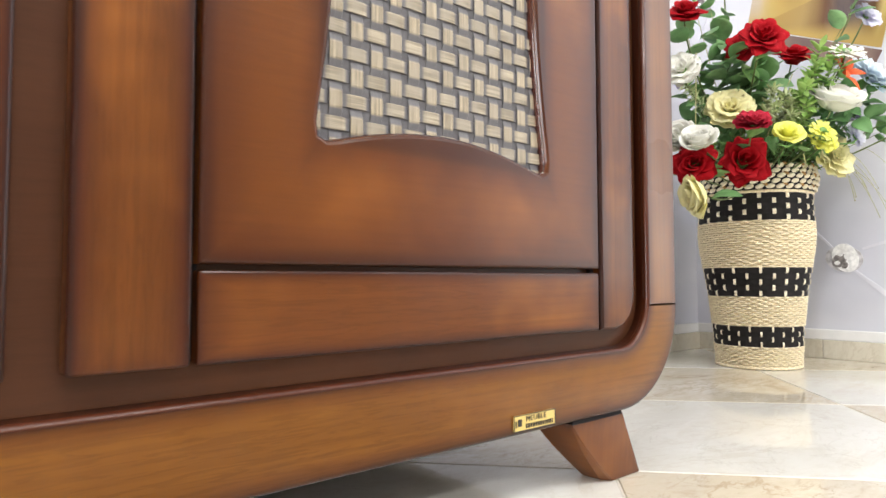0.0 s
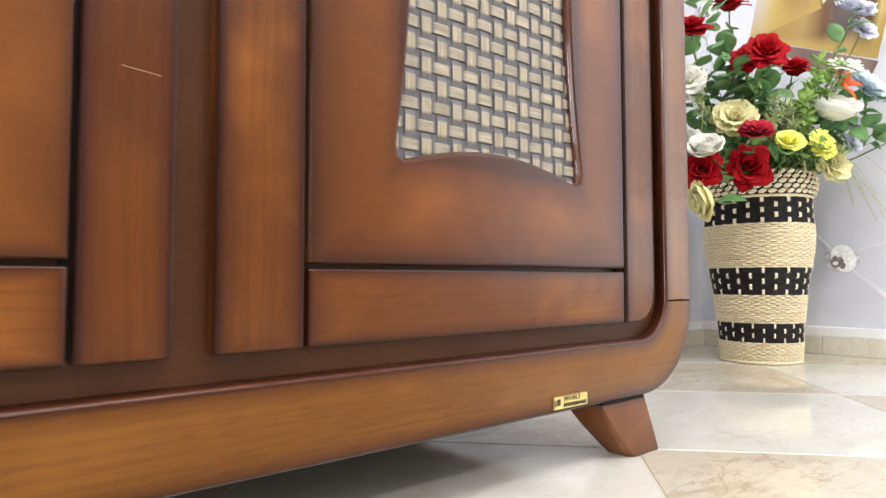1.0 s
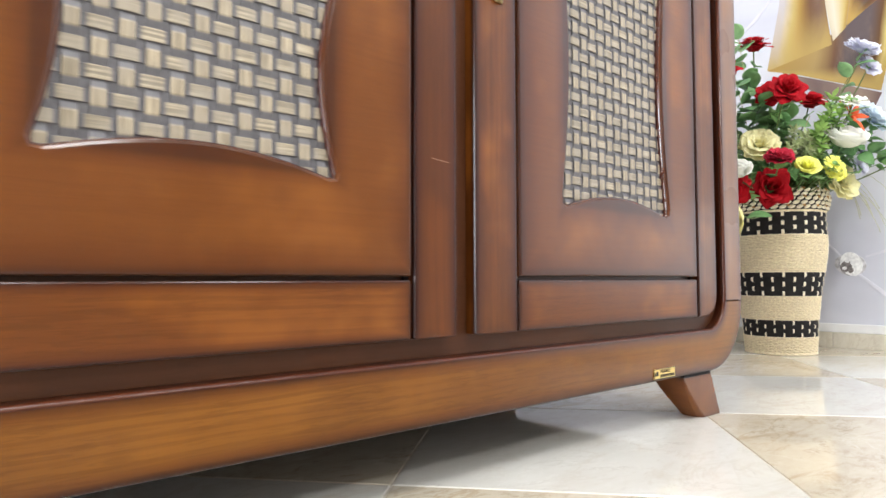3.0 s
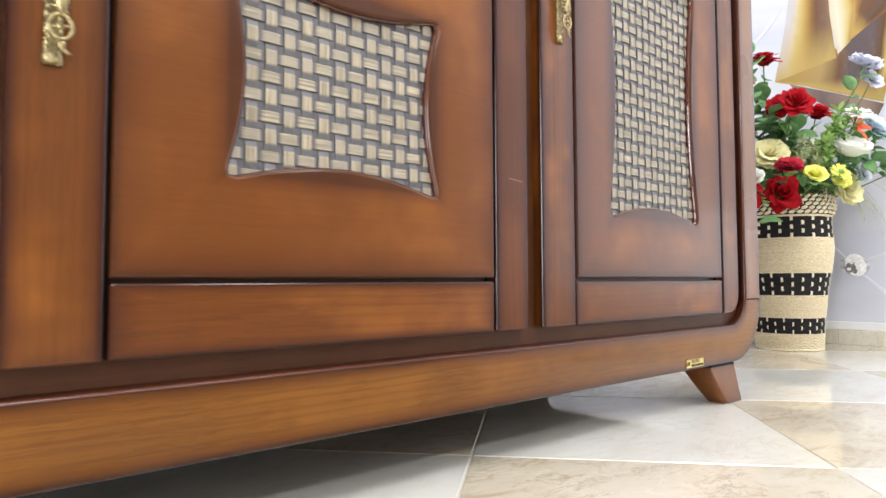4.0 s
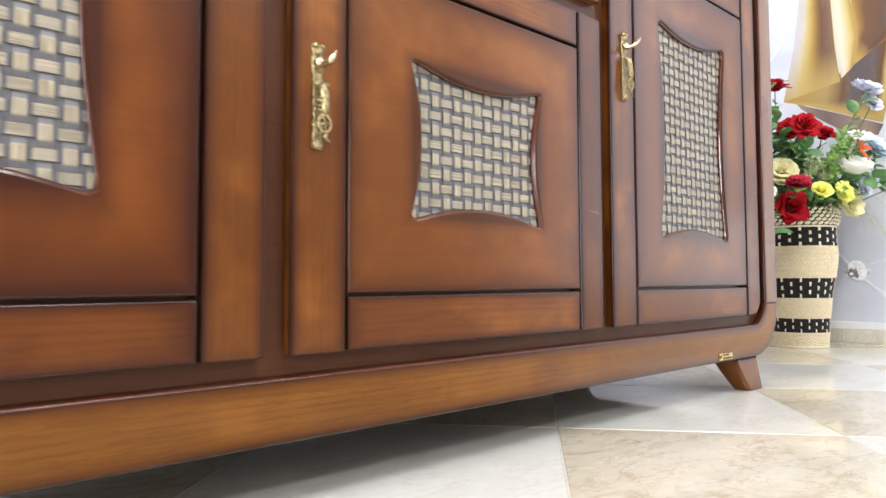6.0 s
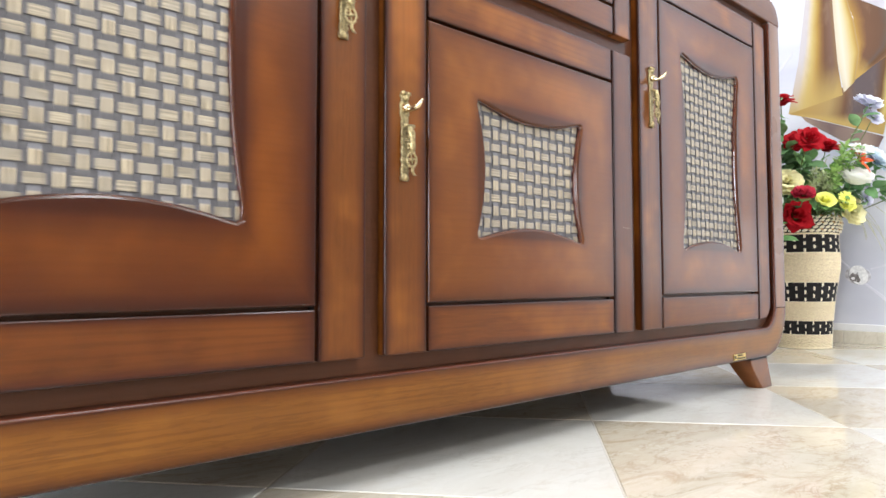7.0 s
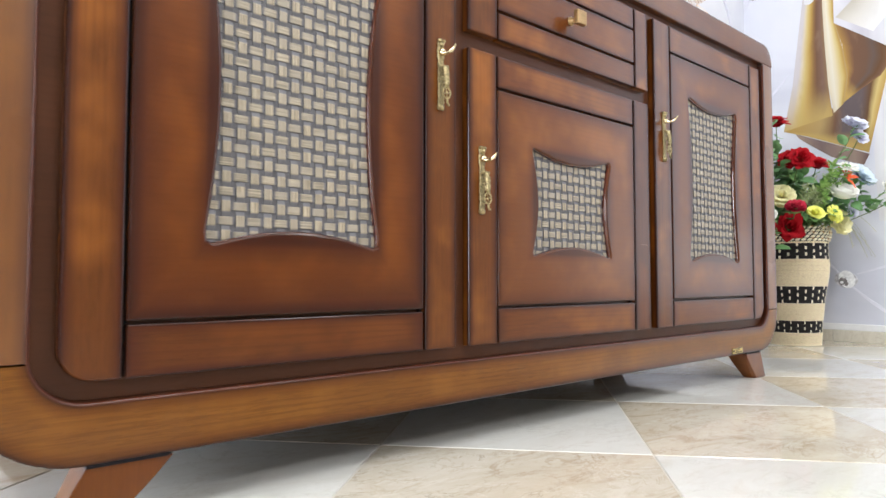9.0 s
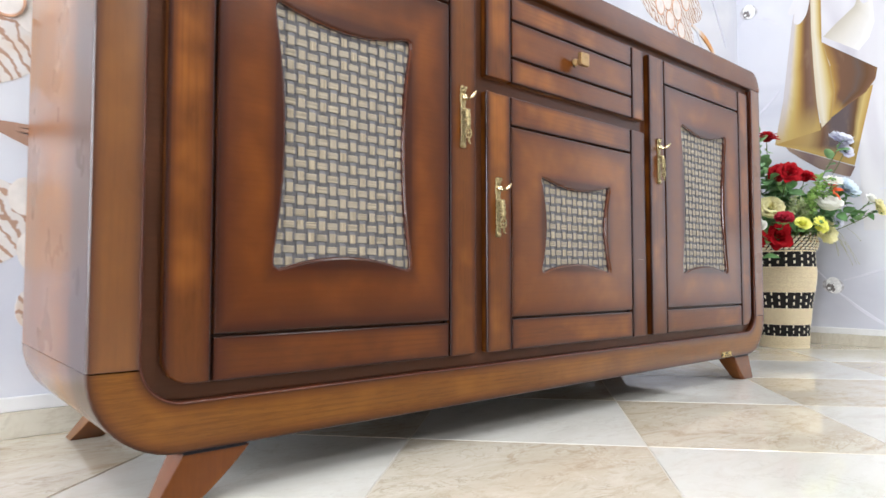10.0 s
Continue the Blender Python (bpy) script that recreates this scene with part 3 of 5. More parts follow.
print_patch("printed_white_cloth", [(0.44, 1.75), (0.44, 1.20), (0.41, 1.00), (0.43, 0.75), (0.42, 0.475)], [(-0.4, 1.75), (-0.4, 1.20), (-0.4, 1.00), (-0.4, 0.75), (-0.4, 0.46)], CLOTH_WHITE, "white printed cloth")
print_patch("printed_hem", [(0.715, 0.868), (0.66, 0.842), (0.58, 0.806), (0.50, 0.768), (0.445, 0.742)], [(0.700, 0.845), (0.645, 0.800), (0.58, 0.750), (0.50, 0.715), (0.465, 0.702)], HEM, "brown shade under the hem")
# the lower cloth, from its left tip along the upper folds to the right
print_patch("printed_gold_cloth", [(0.760, 0.886), (0.645, 0.915), (0.568, 0.950), (0.520, 1.000), (0.440, 1.050), (0.372, 1.072)], [(0.755, 0.882), (0.665, 0.848), (0.595, 0.815), (0.530, 0.785), (0.485, 0.765), (0.447, 0.748)], FOLD_BACK, "gold cloth hanging behind")
print_patch("printed_fold", [(0.642, 1.75), (0.645, 1.55), (0.674, 1.424), (0.694, 1.275), (0.720, 1.075), (0.760, 0.884)], [(0.590, 1.75), (0.597, 1.50), (0.598, 1.376), (0.593, 1.223), (0.584, 1.046), (0.570, 0.918)], FOLD_ONE, "light gold fold with a brown hollow")
print_patch("printed_fold", [(0.556, 1.300), (0.529, 1.201), (0.517, 1.105), (0.516, 1.044), (0.531, 0.966)], [(0.355, 1.137), (0.364, 1.092), (0.400, 1.044), (0.466, 1.006), (0.527, 0.966)], FOLD_DARK, "gold fold with a dark hollow")
print_patch("printed_fold", [(0.592, 1.75), (0.597, 1.50), (0.598, 1.376), (0.593, 1.223), (0.584, 1.046), (0.566, 0.928)], [(0.550, 1.75), (0.555, 1.487), (0.555, 1.312), (0.526, 1.181), (0.512, 1.068), (0.530, 0.960)], FOLD_TWO, "cream fold of the cloth")
print_patch("printed_pale_fold", [(0.553, 1.75), (0.556, 1.45), (0.557, 1.300), (0.46, 1.222), (0.354, 1.138)], [(0.25, 1.75), (0.27, 1.45), (0.28, 1.34), (0.29, 1.27), (0.31, 1.17)], CLOTH_WHITE, "white fold over the gold cloth")
print_patch("printed_grey_fold", [(0.550, 1.322), (0.50, 1.365), (0.43, 1.418), (0.40, 1.50)], [(0.42, 1.225), (0.38, 1.27), (0.36, 1.33), (0.37, 1.50)], GREY_FOLD, "grey hollow of the white fold")
for pts in ([(0.667, 1.42), (0.652, 1.48), (0.60, 1.53), (0.612, 1.45), (0.640, 1.41)], [(0.690, 1.47), (0.660, 1.53), (0.61, 1.60), (0.625, 1.50), (0.660, 1.46)], [(0.40, 1.42), (0.42, 1.47), (0.40, 1.53), (0.36, 1.48), (0.375, 1.43)]):
    print_shape("printed_leaf", "east", pts, 1, CLOTH_WHITE, mural, "white printed leaf tip")
for a, b, bow, w in (((0.52, 0.22), (0.30, 0.06), 0.01, 0.006), ((0.56, 0.27), (0.80, 0.62), -0.02, 0.005), ((0.50, 0.27), (0.05, 0.47), 0.02, 0.006), ((0.86, 1.02), (0.735, 1.13), 0.01, 0.005), ((0.84, 1.50), (0.72, 1.42), -0.01, 0.006), ((0.89, 1.52), (0.918, 1.46), 0.0, 0.005), ((0.36, 0.64), (0.02, 0.76), 0.03, 0.006), ((0.30, 0.90), (0.05, 0.80), 0.03, 0.006), ((0.85, 1.03), (0.905, 0.88), 0.0, 0.004)):
    print_shape("printed_crease", "east", stroke(a, b, bow, w), 1, CREASE, mural, "soft crease of the satin", soft=False)


def stud(wall, cx, cy, r, tilt=0.2):
    for k, (dx, dy, s, mat) in enumerate(((0, 0, 1.0, STUD_RIM), (-0.08, 0.05, 0.88, STUD_LIGHT), (0.25, -0.1, 0.45, STUD_DARK), (-0.3, 0.15, 0.3, STUD_LIGHT), (0.2, 0.35, 0.22, STUD_LIGHT), (-0.05, -0.4, 0.2, STUD_DARK), (0.35, -0.25, 0.16, STUD_LIGHT))):
        print_shape("printed_stud", wall, ellipse(cx + dx * r, cy + dy * r, r * s, 0.78 * r * s, tilt + k), 2 + k, mat, mural, "crystal stud")


stud("east", 0.540, 0.247, 0.041)
stud("east", 0.863, 1.530, 0.040)
stud("east", 0.880, 1.010, 0.034)
stud("east", -0.05, 0.78, 0.04)

ornaments = thing("wall_ornament", (0, 0, 0), "rust and cream shell ornaments printed on the wallpaper", "mural")
for cx, cz, rx, rz, turn, mat in ((-1.17, 0.745, 0.085, 0.040, -0.5, ORNAMENT), (-1.20, 0.66, 0.125, 0.055, 0.2, ORNAMENT), (-1.10, 0.77, 0.03, 0.05, 0.3, PEARL), (-1.19, 0.375, 0.115, 0.085, 0.1, ORNAMENT), (-1.095, 0.425, 0.028, 0.034, 0.0, PEARL), (-1.085, 0.325, 0.022, 0.036, 0.2, PEARL), (-1.087, 0.225, 0.020, 0.034, 0.0, ORNAMENT), (-1.35, 0.90, 0.16, 0.10, 0.4, ORANGE_PRINT), (-1.40, 0.52, 0.10, 0.12, 0.0, ORNAMENT),
                                  (1.02, 1.40, 0.14, 0.085, -0.3, ORNAMENT), (1.20, 1.35, 0.13, 0.07, -0.5, ORNAMENT), (1.30, 1.44, 0.10, 0.06, 0.2, ORNAMENT), (0.80, 1.47, 0.16, 0.10, 0.0, ORNAMENT)):
    print_shape("printed_shell", "north", ellipse(cx, cz, rx, rz, turn), 1, mat, ornaments)
for cx, cz, rx, rz in ((1.10, 1.43, 0.035, 0.045), (1.18, 1.405, 0.032, 0.042), (1.05, 1.48, 0.035, 0.04), (1.25, 1.46, 0.028, 0.036), (1.125, 1.345, 0.030, 0.036), (1.21, 1.325, 0.026, 0.032), (1.045, 1.385, 0.028, 0.034), (-1.20, 0.80, 0.030, 0.034), (-1.135, 0.775, 0.026, 0.030)):
    print_shape("printed_pearl", "north", ellipse(cx, cz, rx * 1.16, rz * 1.14, 0.2), 3, RUST, ornaments, "rust outline of a pearl")
    print_shape("printed_pearl", "north", ellipse(cx, cz, rx, rz, 0.2), 3, PEARL, ornaments, "printed pearl")
for k, (a, b) in enumerate((((-1.28, 0.60), (-1.06, 0.50)), ((-1.30, 0.585), (-1.065, 0.513)), ((-1.30, 0.57), (-1.07, 0.525)), ((-1.29, 0.556), (-1.062, 0.536)), ((-1.28, 0.545), (-1.05, 0.548)))):
    print_shape("printed_twig", "north", stroke(a, b, 0.004, 0.0042), 2 + k, TWIG_PRINT, ornaments, "brown printed twig", soft=False)
print_shape("printed_crease", "north", stroke((1.30, 1.37), (1.52, 1.27), 0.02, 0.012), 2, ORANGE_PRINT, ornaments, "rust leaf", soft=False)
print_shape("printed_crease", "north", stroke((1.34, 1.36), (1.46, 1.20), 0.0, 0.005), 1, CREASE, ornaments, "soft crease of the satin", soft=False)
print_shape("printed_crease", "north", stroke((1.44, 1.62), (1.62, 1.35), 0.0, 0.006), 1, CREASE, ornaments, "soft crease of the satin", soft=False)

# ---- sideboard ----
CX, FY, BY = -0.236, 0.367, 0.830
HW = 0.870
DEPTH = BY - FY
sideboard = thing("sideboard", (CX, FY, 0.0), "reddish-brown lacquered wooden sideboard with three woven-insert doors and one drawer", "sideboard")
# local axes: x from the middle, y back from the front, z up


def band(name, outer, inner, material, label="", y0=0.0, y1=DEPTH, r=0.004):
    rings, share = [], []
    for o, i in zip(outer, inner):
        o, i = Vector(o), Vector(i)
        u = (i - o).normalized()
        ring = []
        for k in range(5):
            t = math.pi / 2 * k / 4
            p = o + u * r * (1 - math.cos(t))
            ring.append((p.x, y0 + r * (1 - math.sin(t)), p.y))
        for k in range(5):
            t = math.pi / 2 * k / 4
            p = i - u * 0.8 * r * (1 - math.sin(t))
            ring.append((p.x, y0 + 0.8 * r * (1 - math.cos(t)), p.y))
        ring += [(i.x, y1, i.y), (o.x, y1, o.y)]
        share += [0.0 if k == 11 else 1.0 if k == 10 else max(0.0, min(1.0, (Vector((p[0], p[2])) - o).dot(u) / (i - o).length)) for k, p in enumerate(ring)]
        rings.append(ring)
    mesh = fix_normals(make_mesh(name, *sweep(rings), material, smooth=False))
    uv = mesh.uv_layers.new(name="across")
    for loop in mesh.loops:
        uv.data[loop.index].uv = (share[loop.vertex_index], 0.0)
    bm = bmesh.new()
    bm.from_mesh(mesh)
    for e in bm.edges:
        e.smooth = e.is_manifold and e.calc_face_angle(0) < 0.6
    for f in bm.faces:
        f.smooth = True
    bm.to_mesh(mesh)
    bm.free()
    return attach(name, mesh, sideboard, label)


Z_BOT, Z_IN, Z_JOINT, Z_TOPJ, Z_TOP, IN = 0.068, 0.130, 0.172, 0.821, 0.877, 0.812


def arc(cx, cz, r, a0, a1, n=12):
    return [(cx + r * math.cos(radians(a0 + (a1 - a0) * i / n)), cz + r * math.sin(radians(a0 + (a1 - a0) * i / n))) for i in range(n + 1)]


R_O, R_I = 0.104, 0.050
base_outer = [(-HW, Z_JOINT - 0.0014)] + arc(-HW + R_O, Z_BOT + R_O, R_O, 180, 270)
base_inner = [(-IN, Z_JOINT - 0.0014)] + arc(-IN + R_I, Z_IN + R_I, R_I, 189, 270)
for k in range(1, 10):
    x = -HW + R_O + (2 * (HW - R_O)) * k / 10
    base_outer.append((x, Z_BOT))
    base_inner.append((max(min(x, IN - R_I), -IN + R_I), Z_IN))
base_outer += [(-x, z) for x, z in reversed([(-HW, Z_JOINT - 0.0014)] + arc(-HW + R_O, Z_BOT + R_O, R_O, 180, 270))]
base_inner += [(-x, z) for x, z in reversed([(-IN, Z_JOINT - 0.0014)] + arc(-IN + R_I, Z_IN + R_I, R_I, 189, 270))]
band("base_frame", base_outer, base_inner, W_FRAME, "rounded lower frame with oak-like grain")
for s, name in ((-1, "side_panel"), (1, "side_panel")):
    band(name, [(s * HW, Z_JOINT + 0.0006), (s * HW, Z_TOPJ - 0.0006)], [(s * IN, Z_JOINT + 0.0006), (s * IN, Z_TOPJ - 0.0006)], W_SIDE, "glossy upright side panel")
R_T = 0.046
top_outer, top_inner = [], []
prof = [(-HW + R_T - R_T * math.cos(radians(a)), Z_TOP - R_T + R_T * math.sin(radians(a))) for a in range(0, 91, 10)]
for x, z in prof + [(-0.4, Z_TOP), (0.0, Z_TOP), (0.4, Z_TOP)] + [(-x, z) for x, z in reversed(prof)]:
    top_outer.append((x, z))
    top_inner.append((x, Z_TOPJ - 0.004 if abs(x) < IN - 0.001 else Z_TOPJ))
band("top", top_outer, top_inner, W_TOP, "thick top with rounded ends", r=0.005)
edge = [(-IN, Z_TOPJ - 0.006)] + arc(-IN + R_I, Z_IN + R_I, R_I, 180, 270)
edge += [(x, Z_IN) for x in (-0.5, -0.25, 0.0, 0.25, 0.5)] + [(-x, z) for x, z in reversed(edge)]
rings = []
for i, p in enumerate(edge):
    d = (Vector(edge[min(i + 1, len(edge) - 1)]) - Vector(edge[max(i - 1, 0)])).normalized()
    inward = Vector((-d.y, d.x))
    c = Vector(p) - inward * 0.0033
    back = Vector(p) + inward * 0.0009
    rings.append([(back.x, 0.0138, back.y)] + [(c.x + 0.0036 * math.cos(a) * inward.x, 0.0034 - 0.0036 * math.sin(a), c.y + 0.0036 * math.cos(a) * inward.y) for a in (math.radians(-30 + 15 * k) for k in range(9))] + [(c.x, 0.0138, c.y)])
attach("inner_edge", fix_normals(make_mesh("inner_edge", *sweep(rings), EDGE)), sideboard, "dark red polished inner edge of the frame")
# dark board added so that the underside mirrors dark in the floor
part("bottom_board", bm_box(-0.755, 0.755, 0.013, DEPTH - 0.013, 0.0655, 0.0678, 0), BOARD, sideboard, "dark board added under the base frame")
part("back_panel", bm_box(-IN - 0.002, IN + 0.002, DEPTH - 0.03, DEPTH - 0.012, Z_IN + 0.02, Z_TOPJ - 0.01, 0), W_DARK, sideboard)
# face behind the doors, filling the frame
face_loop = [(-IN - 0.003, Z_TOPJ)] + [(-IN - 0.003, Z_IN + R_I)] + arc(-IN + R_I, Z_IN + R_I, R_I + 0.003, 190, 270, 8) + [(-x, z) for x, z in reversed([(-IN - 0.003, Z_TOPJ)] + [(-IN - 0.003, Z_IN + R_I)] + arc(-IN + R_I, Z_IN + R_I, R_I + 0.003, 190, 270, 8))]
rings = [[(x, y, z) for x, z in face_loop] for y in (0.014, 0.044)]
attach("carcass_face", fix_normals(make_mesh("carcass_face", *sweep(rings), W_DARK, smooth=False)), sideboard, "dark recessed face behind the doors")


def leg_mesh(sx, back):
    """A splayed tapered leg; its inner face is hollowed, and the back legs lean backwards."""
    shift = 0.003 if sx > 0 else -0.002
    if back:
        y_top, y_bot = (0.394, 0.456), (0.466, 0.502)
    else:
        y_top, y_bot = (0.0025, 0.054), (0.007, 0.039)
    bm = bmesh.new()
    rings = []
    for k in range(9):
        t = k / 8
        hollow = -0.0035 * math.sin(math.pi * t)
        x0, x1 = 0.680 + (0.744 - 0.680) * t + hollow, 0.763 + (0.799 - 0.763) * t
        y0, y1 = (p + (q - p) * t for p, q in zip(y_top, y_bot))
        z = 0.0665 * (1 - t)
        c = 0.006 * t
        # the inner front corner is cut off, more so towards the foot
        loop = [(x0 + c, y0), (x1, y0), (x1, y1), (x0, y1), (x0, y0 + 1.3 * c + 0.001)]
        rings.append([bm.verts.new((sx * (x + shift), y, z)) for x, y in loop])
    for p, q in zip(rings, rings[1:]):
        for j in range(5):
            bm.faces.new((p[j], p[(j + 1) % 5], q[(j + 1) % 5], q[j]))
    bm.faces.new(rings[0]), bm.faces.new(rings[-1])
    bmesh.ops.recalc_face_normals(bm, faces=bm.faces)
    sharp = [e for e in bm.edges if e.calc_face_angle(0) > 0.5]
    bmesh.ops.bevel(bm, geom=sharp, offset=0.0018, segments=2, affect="EDGES", clamp_overlap=True)
    return bm


for sx in (1, -1):
    for back in (False, True):
        part("leg", leg_mesh(sx, back), W_LEG, sideboard, "short splayed tapered leg")
# thin dark strip added for the gap line above each front leg
for sx in (1, -1):
    x = 0.684 if sx > 0 else -0.762
    part("felt_pad", bm_box(x, x + 0.078, 0.0005, 0.052, 0.0655, 0.0690, 0.0006, 1), GROOVE, sideboard, "dark strip in the gap between leg and frame")

THICK, GAP = 0.022, 0.0017


def concave_window(cx, cz, hw, hh, dip_x, dip_z, n=24):
    """Four sides that bow inwards, each of n points, counted from the lower left corner."""
    corner = [(-hw, -hh), (hw, -hh), (hw, hh), (-hw, hh)]
    inward = [(0, dip_z), (-dip_x, 0), (0, -dip_z), (dip_x, 0)]
    pts = []
    for k in range(4):
        a, b = Vector(corner[k]), Vector(corner[(k + 1) % 4])
        for i in range(n):
            t = i / n
            q = a.lerp(b, t) + Vector(inward[k]) * (1 - abs(2 * t - 1) ** 1.9)
            pts.append(q)
    for _ in range(2):
        pts = [p if min(i % n, n - i % n) > 1 else (pts[i - 1] + 2 * p + pts[(i + 1) % len(pts)]) / 4 for i, p in enumerate(pts)]
    return [Vector((cx + p.x, cz + p.y)) for p in pts]


def windowed_panel(x0, x1, z0, z1, window, y0, y1, n=24):
    """A panel with a lipped window through it."""
    cor = [Vector((x0, z0)), Vector((x1, z0)), Vector((x1, z1)), Vector((x0, z1))]
    outer = [cor[k].lerp(cor[(k + 1) % 4], i / n) for k in range(4) for i in range(n)]
    m = len(window)
    mid = sum(window, Vector((0, 0))) / m
    out = []
    for i in range(m):
        t = (window[(i + 1) % m] - window[i - 1]).normalized()
        out.append(Vector((t.y, -t.x)))
    b = 0.0028
    c = sum(cor, Vector((0, 0))) / 4
    shrink = [Vector((p.x - math.copysign(b, p.x - c.x) * (abs(abs(p.x - c.x) - (x1 - x0) / 2) < 1e-6), p.y - math.copysign(b, p.y - c.y) * (abs(abs(p.y - c.y) - (z1 - z0) / 2) < 1e-6))) for p in outer]
    r = 0.0035
    rings = [(outer, y1)]
    for k in range(5):
        a = math.pi / 2 * k / 4
        rings.append(([p.lerp(q, 1 - math.cos(a)) for p, q in zip(outer, shrink)], y0 + b * (1 - math.sin(a))))
    for grow, dy in ((0.009, 0.0), (r, 0.0), (r * 0.35, r * 0.3), (0.0, r), (0.0, y1 - y0)):
        rings.append(([w + o * grow for w, o in zip(window, out)], y0 + dy))
    return [[Vector((p.x, y, p.y)) for p in ring] for ring, y in rings]


def lip_ring(window, y0):
    """The slim polished bead round the window."""
    m = len(window)
    path = [Vector((p.x, y0, p.y)) for p in window]
    rings = []
    for i in range(m + 1):
        p = path[i % m]
        t = (path[(i + 1) % m] - path[i % m - 1]).normalized()
        o = t.cross(Vector((0, 1, 0))).normalized()
        rings.append([p + 0.0011 * math.cos(a) * o + 0.0040 * math.sin(a) * Vector((0, 1, 0)) for a in (2 * math.pi * k / 8 for k in range(8))])
    return sweep(rings, closed_ends=False)


PITCH = 0.0171


def wave(s):
    """Height of a strip along its course, flat on top and below."""
    return max(-1.0, min(1.0, 1.8 * math.cos(math.pi * s)))


def weave_strip(length, first, half=0.0045, amp=0.0009, thick=0.0010):
    """One woven strip, along x, that starts with the phase first."""
    rings = []
    n = max(8, int(length / PITCH * 10))
    for i in range(n + 1):
        s = length * i / n
        y = amp * wave(first + s / PITCH)
        rings.append([(s, y + 0.0003, -half), (s, y, -half * 0.93), (s, y, half * 0.93), (s, y + 0.0003, half), (s, y + thick, half), (s, y + thick, -half)])
    return sweep(rings)


def woven_insert(door, cx, cz, hw, hh, ox, oz):
    """Strips over and under each other on a grey ground; ox, oz: where one crossing lies."""
    y = 0.0088
    part("insert_back", bm_box(cx - hw - 0.008, cx + hw + 0.008, 0.0099, 0.0145, cz - hh - 0.008, cz + hh + 0.008, 0), WEAVE_BACK, door, "grey ground of the woven insert")
    cols = [k for k in range(-60, 60) if abs(ox + k * PITCH - cx) < hw + 0.004]
    rows = [j for j in range(-60, 60) if abs(oz + j * PITCH - cz) < hh + 0.004]
    z_low, x_low = oz + (rows[0] - 0.5) * PITCH, ox + (cols[0] - 0.5) * PITCH
    meshes = {}
    for k in cols:
        key = ("v", (k + rows[0]) % 2)
        if key not in meshes:
            v, f = weave_strip(len(rows) * PITCH, (k + rows[0]) % 2 - 0.5, half=0.0052)
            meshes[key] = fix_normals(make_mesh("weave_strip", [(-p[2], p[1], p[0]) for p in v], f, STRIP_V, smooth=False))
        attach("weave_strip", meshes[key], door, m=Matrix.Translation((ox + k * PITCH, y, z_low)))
    for j in rows:
        key = ("h", (j + cols[0]) % 2)
        if key not in meshes:
            v, f = weave_strip(len(cols) * PITCH, (j + cols[0]) % 2 + 0.5, half=0.0047)
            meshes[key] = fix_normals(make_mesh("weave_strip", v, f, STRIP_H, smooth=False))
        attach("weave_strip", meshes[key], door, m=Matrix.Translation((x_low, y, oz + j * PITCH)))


def stile(door, x0, x1, z0, z1, round_low=0, board=W_STILE):
    """An upright of a door; round_low: -1 or 1 rounds the lower left or right corner."""
    if not round_low:
        return part("stile", bm_box(x0, x1, 0.0, THICK, z0, z1, 0.003, 4), board, door)
    r = 0.034
    loop = [(x0, z1), (x0, z0 + r)] + arc(x0 + r, z0 + r, r, 180, 270, 8) + [(x1, z0), (x1, z1)]
    if round_low > 0:
        loop = [(x1, z1), (x1, z0 + r)] + arc(x1 - r, z0 + r, r, 0, -90, 8) + [(x0, z0), (x0, z1)]
    c = Vector(((x0 + x1) / 2, (z0 + z1) / 2))
    b = 0.0025
    inset = []
    for i, p in enumerate(loop):
        p, q, s = Vector(p), Vector(loop[i - 1]), Vector(loop[(i + 1) % len(loop)])
        d1, d2 = (p - q).normalized(), (s - p).normalized()
        n1, n2 = Vector((-d1.y, d1.x)), Vector((-d2.y, d2.x))
        m = (n1 + n2) / max(0.5, 1 + n1.dot(n2))
        if m.dot(c - p) < 0:
            m = -m
        inset.append(p + m * b)
    rings = [[(p[0], y, p[1]) for p in ring] for ring, y in ((loop, THICK), (loop, b), ([Vector(l).lerp(i, 0.4) for l, i in zip(loop, inset)], b * 0.35), (inset, 0.0))]
    return attach("stile", fix_normals(make_mesh("stile", *sweep(rings), board, smooth=False)), door)


